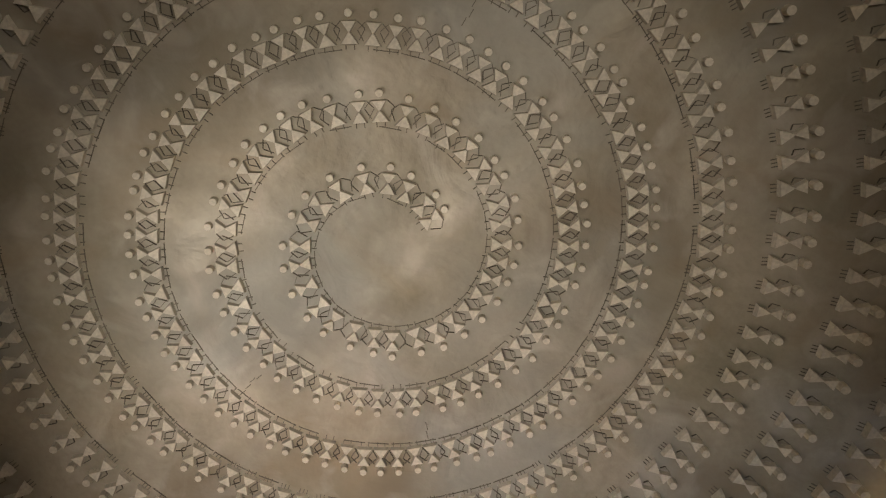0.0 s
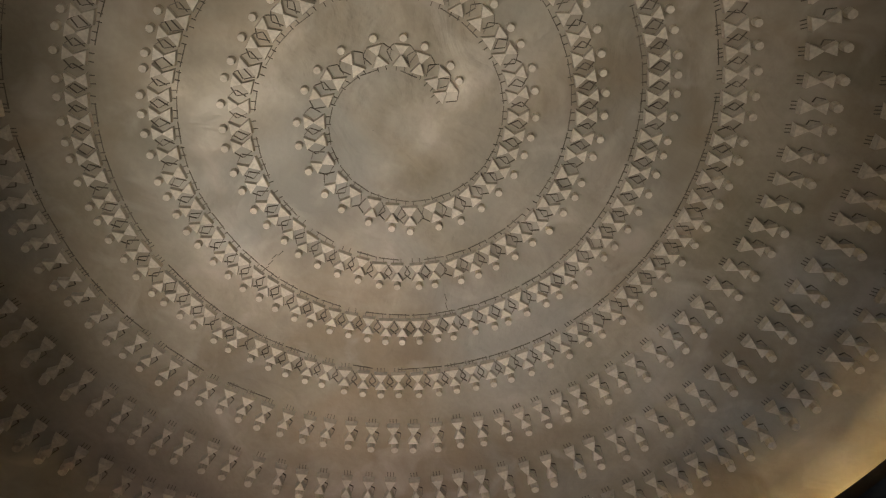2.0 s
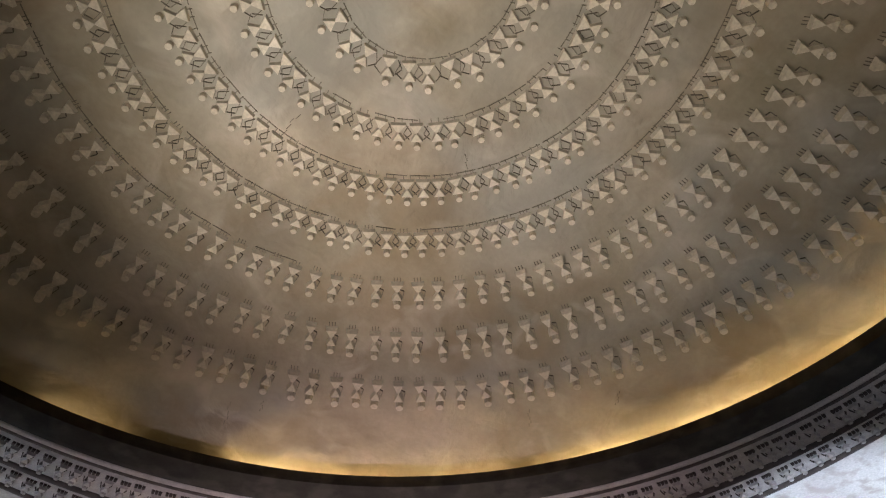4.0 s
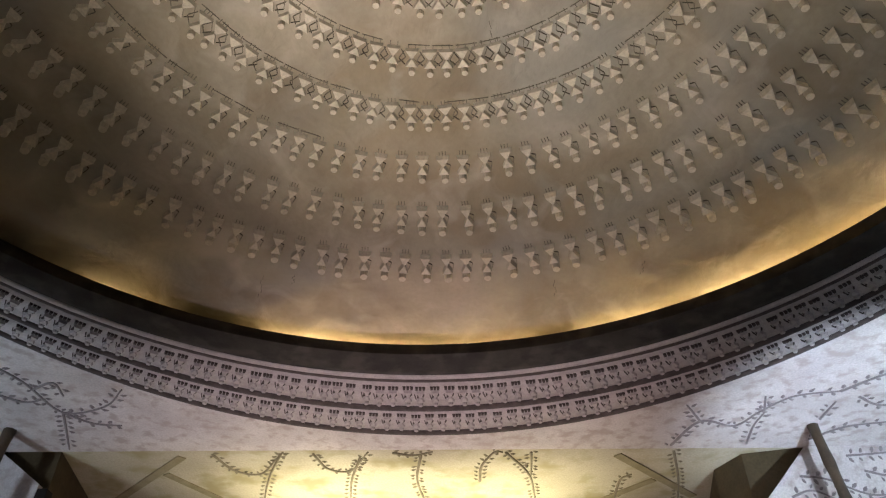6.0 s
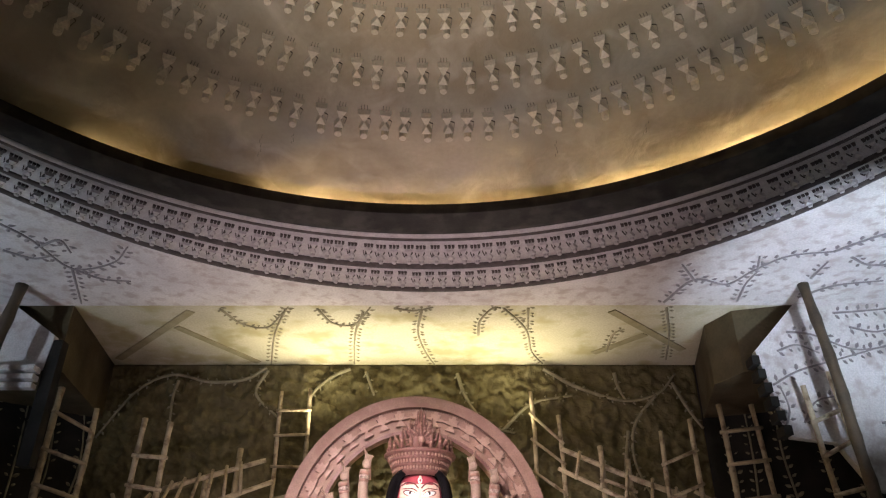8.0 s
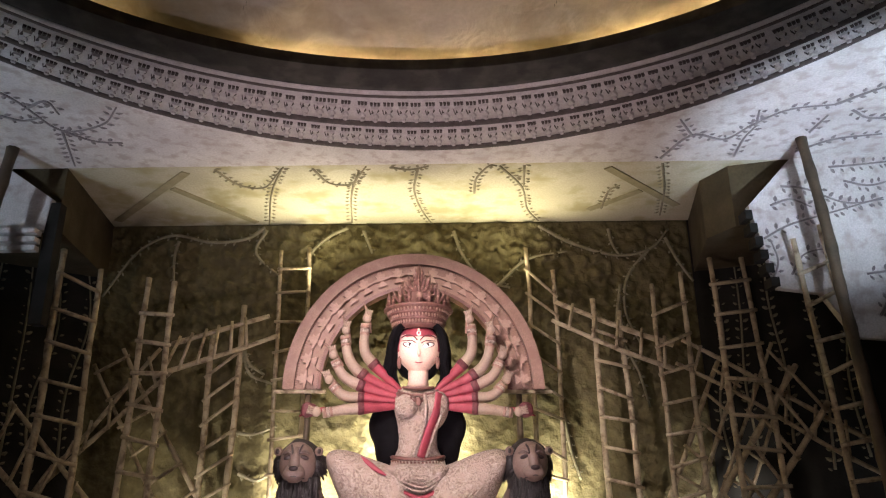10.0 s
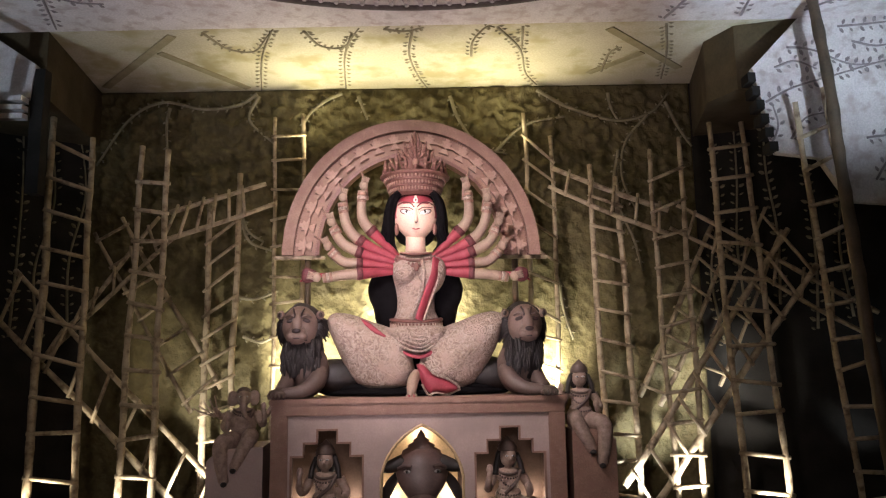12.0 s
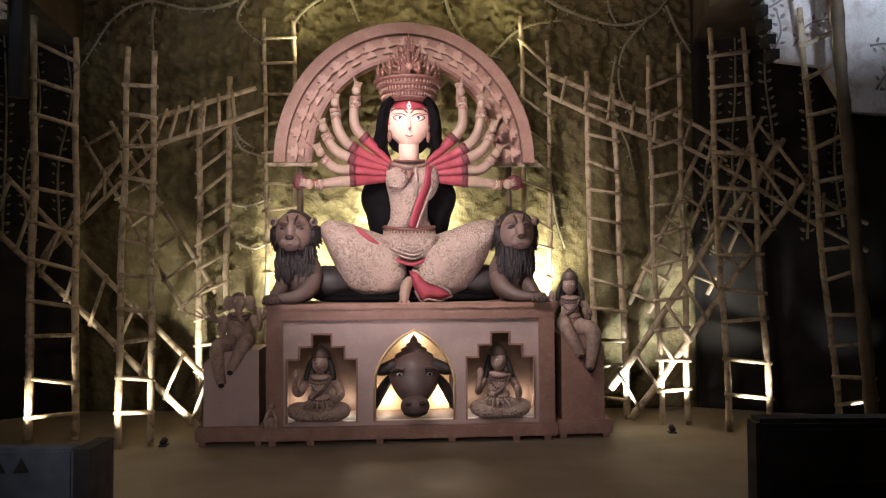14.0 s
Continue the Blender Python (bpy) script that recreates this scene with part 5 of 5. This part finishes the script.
def lion(s):
    """A lion that lies on the pedestal, its front paws out; s: -1 or 1, the side its body turns away from."""
    bm = bmesh.new()
    # hind body takes the mane's black: its shade is put into the colour
    ball(bm, (-s * 0.30, 0.28, 0.18), (0.30, 0.24, 0.18), 1, None, 24, 14, 0.05)
    ball(bm, (-s * 0.05, 0.02, 0.26), (0.20, 0.2, 0.26), 0, None, 24, 14)
    ball(bm, (0, -0.03, 0.38), (0.19, 0.17, 0.27), 1, None, 26, 18, 0.22)
    hd = (s * 0.01, -0.1, 0.66)
    ball(bm, (hd[0], 0.03, 0.69), (0.195, 0.17, 0.195), 1, None, 28, 18, 0.10)
    f = ball(bm, (hd[0], -0.12, 0.66), (0.165, 0.14, 0.195), 3, None, 28, 18)
    ball(bm, (hd[0] + s * 0.01, -0.235, 0.575), (0.098, 0.095, 0.085), 3, None, 20, 12)
    tube(bm, [(hd[0] + s * 0.005, -0.20, 0.79), (hd[0] + s * 0.008, -0.245, 0.70), (hd[0] + s * 0.01, -0.285, 0.615)], [0.04, 0.05, 0.05], 10, 3)
    ball(bm, (hd[0] + s * 0.01, -0.322, 0.612), (0.042, 0.022, 0.024), 2, None, 12, 8)
    tube(bm, smooth_line([(hd[0] - 0.075, -0.262, 0.525), (hd[0] + s * 0.01, -0.322, 0.548), (hd[0] + 0.085, -0.262, 0.525)]), 0.007, 5, 2)
    for e in (-1, 1):
        ball(bm, (hd[0] + e * 0.068, -0.235, 0.71), (0.046, 0.02, 0.02), 2, rot("Y", e * 14), 12, 8)
        tube(bm, smooth_line([(hd[0] + e * 0.03, -0.262, 0.735), (hd[0] + e * 0.035, -0.255, 0.78), (hd[0] + e * 0.05, -0.215, 0.82)], 4), 0.010, 5, 2)
        tube(bm, smooth_line([(hd[0] + e * 0.035, -0.262, 0.745), (hd[0] + e * 0.08, -0.25, 0.762), (hd[0] + e * 0.12, -0.215, 0.742)]), 0.011, 6, 0)
        ball(bm, (hd[0] + e * 0.185, -0.09, 0.77), (0.04, 0.03, 0.042), 3, None, 14, 8)
        ball(bm, (hd[0] + e * 0.188, -0.112, 0.77), (0.02, 0.015, 0.024), 2, None, 10, 6)
    # locks of the mane
    for k in range(90):
        a = rng.uniform(0, math.tau)
        x = rng.uniform(-0.17, 0.17)
        z = rng.uniform(0.32, 0.55)
        y = -0.17 * math.sqrt(max(0.05, 1 - (x / 0.2) ** 2)) - 0.035
        tube(bm, smooth_line([(x, y + 0.03, z), (x * 1.05, y - 0.01, z - 0.07), (x * 0.98 + 0.01 * math.sin(a), y + 0.01, z - 0.15)], 3), [0.010, 0.013, 0.014, 0.013, 0.011, 0.007, 0.003], 5, 1)
    for ring, (rad, y0, cnt) in enumerate(((0.165, -0.07, 46), (0.175, -0.02, 42), (0.18, 0.05, 36))):
        for k in range(cnt):
            a = radians(-55 + 290 * (k + 0.5) / cnt) + rng.uniform(-0.06, 0.06)
            u = Vector((math.cos(a), 0, math.sin(a)))
            c = Vector((hd[0], y0, 0.675)) + u * rad * (0.94 if u.z > 0.3 else 1.0)
            ln = (0.028 if u.z > 0.3 else 0.055) + 0.012 * ring
            bend = Vector((u.z * rng.uniform(-0.03, 0.03), 0.07, -0.05))
            tube(bm, smooth_line([c - u * 0.02, c + u * ln * 0.45 + Vector((0, 0.01, 0)), c + u * ln + bend], 3), [0.013, 0.017, 0.018, 0.017, 0.014, 0.009, 0.003], 5, 1)
    for e in (-1, 1):
        ball(bm, (hd[0] + s * 0.01 + e * 0.042, -0.265, 0.565), (0.058, 0.062, 0.046), 3, None, 14, 8)
    # front legs
    tube(bm, smooth_line([(-s * 0.12, 0.05, 0.30), (-s * 0.16, -0.14, 0.18), (-s * 0.05, -0.27, 0.075), (s * 0.13, -0.33, 0.05)]), [0.10 - 0.0022 * i for i in range(25)], 12, 0)
    tube(bm, smooth_line([(s * 0.08, 0.02, 0.28), (s * 0.12, -0.12, 0.15), (s * 0.16, -0.24, 0.06)]), [0.085 - 0.0015 * i for i in range(17)], 12, 0)
    for px, py in ((s * 0.16, -0.345), (s * 0.2, -0.27)):
        ball(bm, (px, py, 0.045), (0.075, 0.065, 0.045), 0, None, 14, 8)
        for k in range(4):
            ball(bm, (px + (k - 1.5) * 0.034, py - 0.055, 0.028), (0.018, 0.036, 0.028), 0, None, 10, 6)
    return statue("lion_statue", bm, [M_LION, M_MANE_SHADE, M_INK, M_FACE], SEAT @ pose(1.02 if s > 0 else -1.09, 0.34, TOP, 0, 0, 0), "dark clay lion with a black mane lying on the pedestal", "lions on the pedestal")


lion(-1)
lion(1)


def small_figure(name, m, label, group, elephant=False, perched=False, k=1.0, turn=1):
    """A small seated clay figure, about half a metre high."""
    bm = bmesh.new()
    B, D, C = 0, 1, 2
    if perched:
        for s in (-1, 1):
            tube(bm, smooth_line([(s * 0.05, 0.0, 0.08), (s * 0.13 + turn * 0.06, -0.16, 0.08 - 0.03 * s * turn), (s * 0.09 + turn * 0.10, -0.20, -0.08 - 0.04 * s * turn), (s * 0.04 + turn * 0.12, -0.19, -0.24 - 0.06 * s * turn)]), [0.092 - 0.0019 * i for i in range(25)], 12, B)
            ball(bm, (s * 0.04 + turn * 0.12, -0.22, -0.25 - 0.06 * s * turn), (0.03, 0.065, 0.025), D, None, 12, 8)
    else:
        for s in (-1, 1):
            tube(bm, smooth_line([(s * 0.06, 0.0, 0.07), (s * 0.21, -0.08, 0.08), (s * 0.12, -0.19, 0.055), (-s * 0.08, -0.19, 0.05)]), [0.075 - 0.0015 * i for i in range(25)], 12, 4)
        ball(bm, (0, -0.10, 0.045), (0.21, 0.15, 0.05), 4, None, 20, 8, 0.1)
    ball(bm, (0, 0.0, 0.15), (0.115, 0.10, 0.10), B, None, 18, 12)
    for i in range(0 if perched else 9):                     # folds of the cloth
        a = radians(-160 + 17.5 * i)
        x, y = math.cos(a), math.sin(a)
        tube(bm, smooth_line([(0.09 * x, 0.08 * y, 0.16), (0.15 * x, 0.20 * y, 0.125), (0.17 * x, 0.215 * y + 0.03, 0.07)], 4), [0.007, 0.009, 0.011, 0.012, 0.012, 0.011, 0.01, 0.008, 0.005], 6, 4)
    for rx, z, d in ((0.10, 0.355, 0.05), (0.085, 0.34, 0.10), (0.10, 0.185, 0.02)):
        for i in range(13):
            a = radians(-175 + 14 * i)
            ball(bm, (rx * math.cos(a), -0.01 + rx * 0.95 * math.sin(a), z + d * math.sin(a)), 0.0095, C, None, 6, 5)
    ball(bm, (0, -0.01, 0.24 if not elephant else 0.22), (0.085, 0.075, 0.11) if not elephant else (0.13, 0.12, 0.12), B, None, 18, 12)
    ball(bm, (0, 0.0, 0.325), (0.125, 0.07, 0.06), B, None, 18, 12)
    tube(bm, smooth_line([(0.10, -0.04, 0.36), (0.05, -0.085, 0.27), (-0.05, -0.09, 0.18)]), 0.017, 6, C)
    tube(bm, [(0.09 * math.cos(radians(a)), -0.005 + 0.075 * math.sin(radians(a)), 0.365 + 0.03 * math.sin(radians(a))) for a in range(-180, 1, 15)], 0.012, 6, C)
    for s in (-1, 1):
        if s == -turn:
            line = [(s * 0.12, 0.0, 0.33), (s * 0.18, -0.03, 0.22), (s * 0.20, -0.12, 0.27), (s * 0.19, -0.14, 0.37)]
        else:
            line = [(s * 0.12, 0.0, 0.33), (s * 0.18, -0.02, 0.21), (s * 0.15, -0.13, 0.18), (s * 0.13, -0.17, 0.22)]
        tube(bm, smooth_line(line), [0.042 - 0.0009 * i for i in range(25)], 10, B)
        ball(bm, Vector(line[-1]) + Vector((0, 0, 0.02)), (0.03, 0.02, 0.045), B, None, 10, 8)
        if elephant:
            tube(bm, smooth_line([(s * 0.12, 0.03, 0.32), (s * 0.21, 0.02, 0.30), (s * 0.27, -0.02, 0.38)]), [0.038 - 0.0009 * i for i in range(17)], 10, B)
    tube(bm, [(0, 0, 0.36), (0, -0.01, 0.43)], 0.035, 10, B)
    ball(bm, (0, -0.02, 0.475), (0.07, 0.075, 0.085), B, None, 20, 14)
    if elephant:
        tube(bm, smooth_line([(0, -0.08, 0.47), (0.0, -0.14, 0.41), (0.02, -0.15, 0.31), (0.07, -0.15, 0.27)]), [0.04 - 0.001 * i for i in range(25)], 10, B)
        for s in (-1, 1):
            ball(bm, (s * 0.10, 0.01, 0.47), (0.06, 0.015, 0.075), B, rot("Z", s * 20), 14, 8)
    else:
        ball(bm, (0, -0.09, 0.465), (0.012, 0.02, 0.02), B, None, 8, 6)
        ball(bm, (0, 0.035, 0.46), (0.10, 0.07, 0.11), D, None, 18, 12)
        for s in (-1, 1):
            tube(bm, smooth_line([(s * 0.075, 0.0, 0.50), (s * 0.105, -0.02, 0.42), (s * 0.12, -0.04, 0.33)]), 0.024, 8, D)
    for s in (-1, 1):
        ball(bm, (s * 0.028, -0.088, 0.488), (0.016, 0.008, 0.008), 3, None, 10, 6)
        ball(bm, (s * 0.028, -0.095, 0.488), (0.005, 0.004, 0.006), D, None, 8, 5)
    if elephant:
        for i in range(5):
            tube(bm, [(-0.23 - 0.01 * i, -0.05, 0.30), (-0.27 - 0.05 * i, -0.06, 0.50 - 0.03 * i)], 0.008, 5, B)
        lathe(bm, [(0.07, 0.525), (0.06, 0.555), (0.03, 0.575), (0.002, 0.58)], (0, 0, 0), 16, C)
    else:
        lathe(bm, [(0.078, 0.525), (0.088, 0.54), (0.076, 0.56), (0.08, 0.57), (0.06, 0.588), (0.062, 0.596), (0.04, 0.612), (0.02, 0.632), (0.003, 0.65)], (0, 0, 0), 16, C)
    bmesh.ops.scale(bm, vec=(k, k, k), verts=bm.verts)
    return statue(name, bm, [M_CLAY, M_MANE_SHADE, M_LION, M_EYE, M_SAREE], m, label, group)


small_figure("niche_statue", SEAT @ pose(-0.85, 0.22, 0.205, 0, 0, -4), "small cross-legged clay figure in the stepped niche", "figures round the pedestal", k=1.08)
small_figure("niche_statue", SEAT @ pose(0.83, 0.22, 0.205, 0, 0, 6), "small cross-legged brown clay figure in the stepped niche", "figures round the pedestal", k=1.08)
small_figure("elephant_statue", SEAT @ pose(-1.62, 0.30, 0.84, 0, 0, 10), "elephant-headed pale clay figure seated on a side block", "figures round the pedestal", True, True, 0.95, -1)
small_figure("seated_statue", SEAT @ pose(1.55, 0.28, 0.95, 0, 0, -8), "slim pale clay figure seated on a side block", "figures round the pedestal", False, True, 1.0, 1)

# little carved creature at the corner of the plinth
bm = bmesh.new()
for s in (-1, 1):
    tube(bm, smooth_line([(s * 0.035, 0, 0.0), (s * 0.05, -0.01, 0.08), (s * 0.02, 0, 0.16), (0.0, 0, 0.2)]), [0.022 - 0.0004 * i for i in range(25)], 8)
ball(bm, (0, -0.02, 0.2), (0.035, 0.045, 0.035), 0, None, 14, 8)
ball(bm, (0, 0.0, 0.05), (0.05, 0.05, 0.05), 0, None, 14, 8)
statue("small_statue", bm, [M_CLAY], SEAT @ pose(-1.27, -0.012, 0.165), "little upright clay creature on the plinth")

# buffalo head in the arched niche
bm = bmesh.new()
hd = ball(bm, (0, -0.02, 0.30), (0.175, 0.16, 0.20), 0, None, 30, 20)
for v in hd:
    t = (0.34 - v.co.z) / 0.3
    if t > 0:
        v.co.x *= 1 - 0.4 * min(1, t)
        v.co.y -= 0.14 * t
ball(bm, (0, -0.20, 0.115), (0.095, 0.085, 0.085), 0, None, 22, 14)
ball(bm, (0, -0.235, 0.075), (0.08, 0.05, 0.03), 1, None, 16, 8)
for s in (-1, 1):
    ball(bm, (s * 0.042, -0.27, 0.145), (0.022, 0.015, 0.018), 1, None, 10, 6)
    ball(bm, (s * 0.095, -0.145, 0.345), (0.026, 0.016, 0.014), 2, rot("Z", s * 30), 12, 8)
    ball(bm, (s * 0.097, -0.156, 0.345), (0.010, 0.009, 0.011), 1, None, 8, 6)
    tube(bm, smooth_line([(s * 0.07, -0.18, 0.385), (s * 0.11, -0.165, 0.39), (s * 0.15, -0.12, 0.365)]), 0.014, 6, 0)
    tube(bm, smooth_line([(s * 0.12, -0.04, 0.40), (s * 0.235, -0.07, 0.37), (s * 0.285, -0.10, 0.45), (s * 0.20, -0.11, 0.565)]), [0.058 - 0.0021 * i for i in range(25)], 12, 1)
    tube(bm, smooth_line([(s * 0.14, 0.02, 0.33), (s * 0.21, -0.01, 0.22), (s * 0.27, 0.0, 0.06)]), [0.022 + 0.022 * math.sin(i / 5.2) for i in range(17)], 10, 1, 0.5)
lathe(bm, [(0.145, 0.40), (0.15, 0.43), (0.13, 0.455), (0.125, 0.475), (0.085, 0.50), (0.09, 0.515), (0.05, 0.54), (0.055, 0.553), (0.025, 0.575), (0.028, 0.587), (0.003, 0.63)], (0, 0.04, 0), 24, 0)
statue("buffalo_head_statue", bm, [M_DKCLAY, M_MANE_SHADE, M_EYE], SEAT @ pose(0.03, 0.20, 0.205) @ Matrix.Scale(1.22, 4) @ Matrix.Scale(1.16, 4, (1, 0, 0)), "dark clay buffalo head with a peaked cap in the arched niche")

# small floor lamp by the ladder's foot
for x, y in ((-2.56, 6.85), (2.2, 7.25), (-2.95, 6.35), (2.95, 6.85)):
    ob = thing("floor_spotlight", pose(x, y, 0), "small black spotlight on the stage floor", "spotlight", "spotlights on the floor")
    bm = bmesh.new()
    tube(bm, [(0, -0.06, 0.03), (0, -0.01, 0.05)], 0.03, 12)
    part("housing", bm, M_BLACK, ob)
    bm = bmesh.new()
    box(bm, -0.035, 0.035, -0.08, 0.0, 0, 0.012)
    part("foot", bm, M_BLACK, ob)
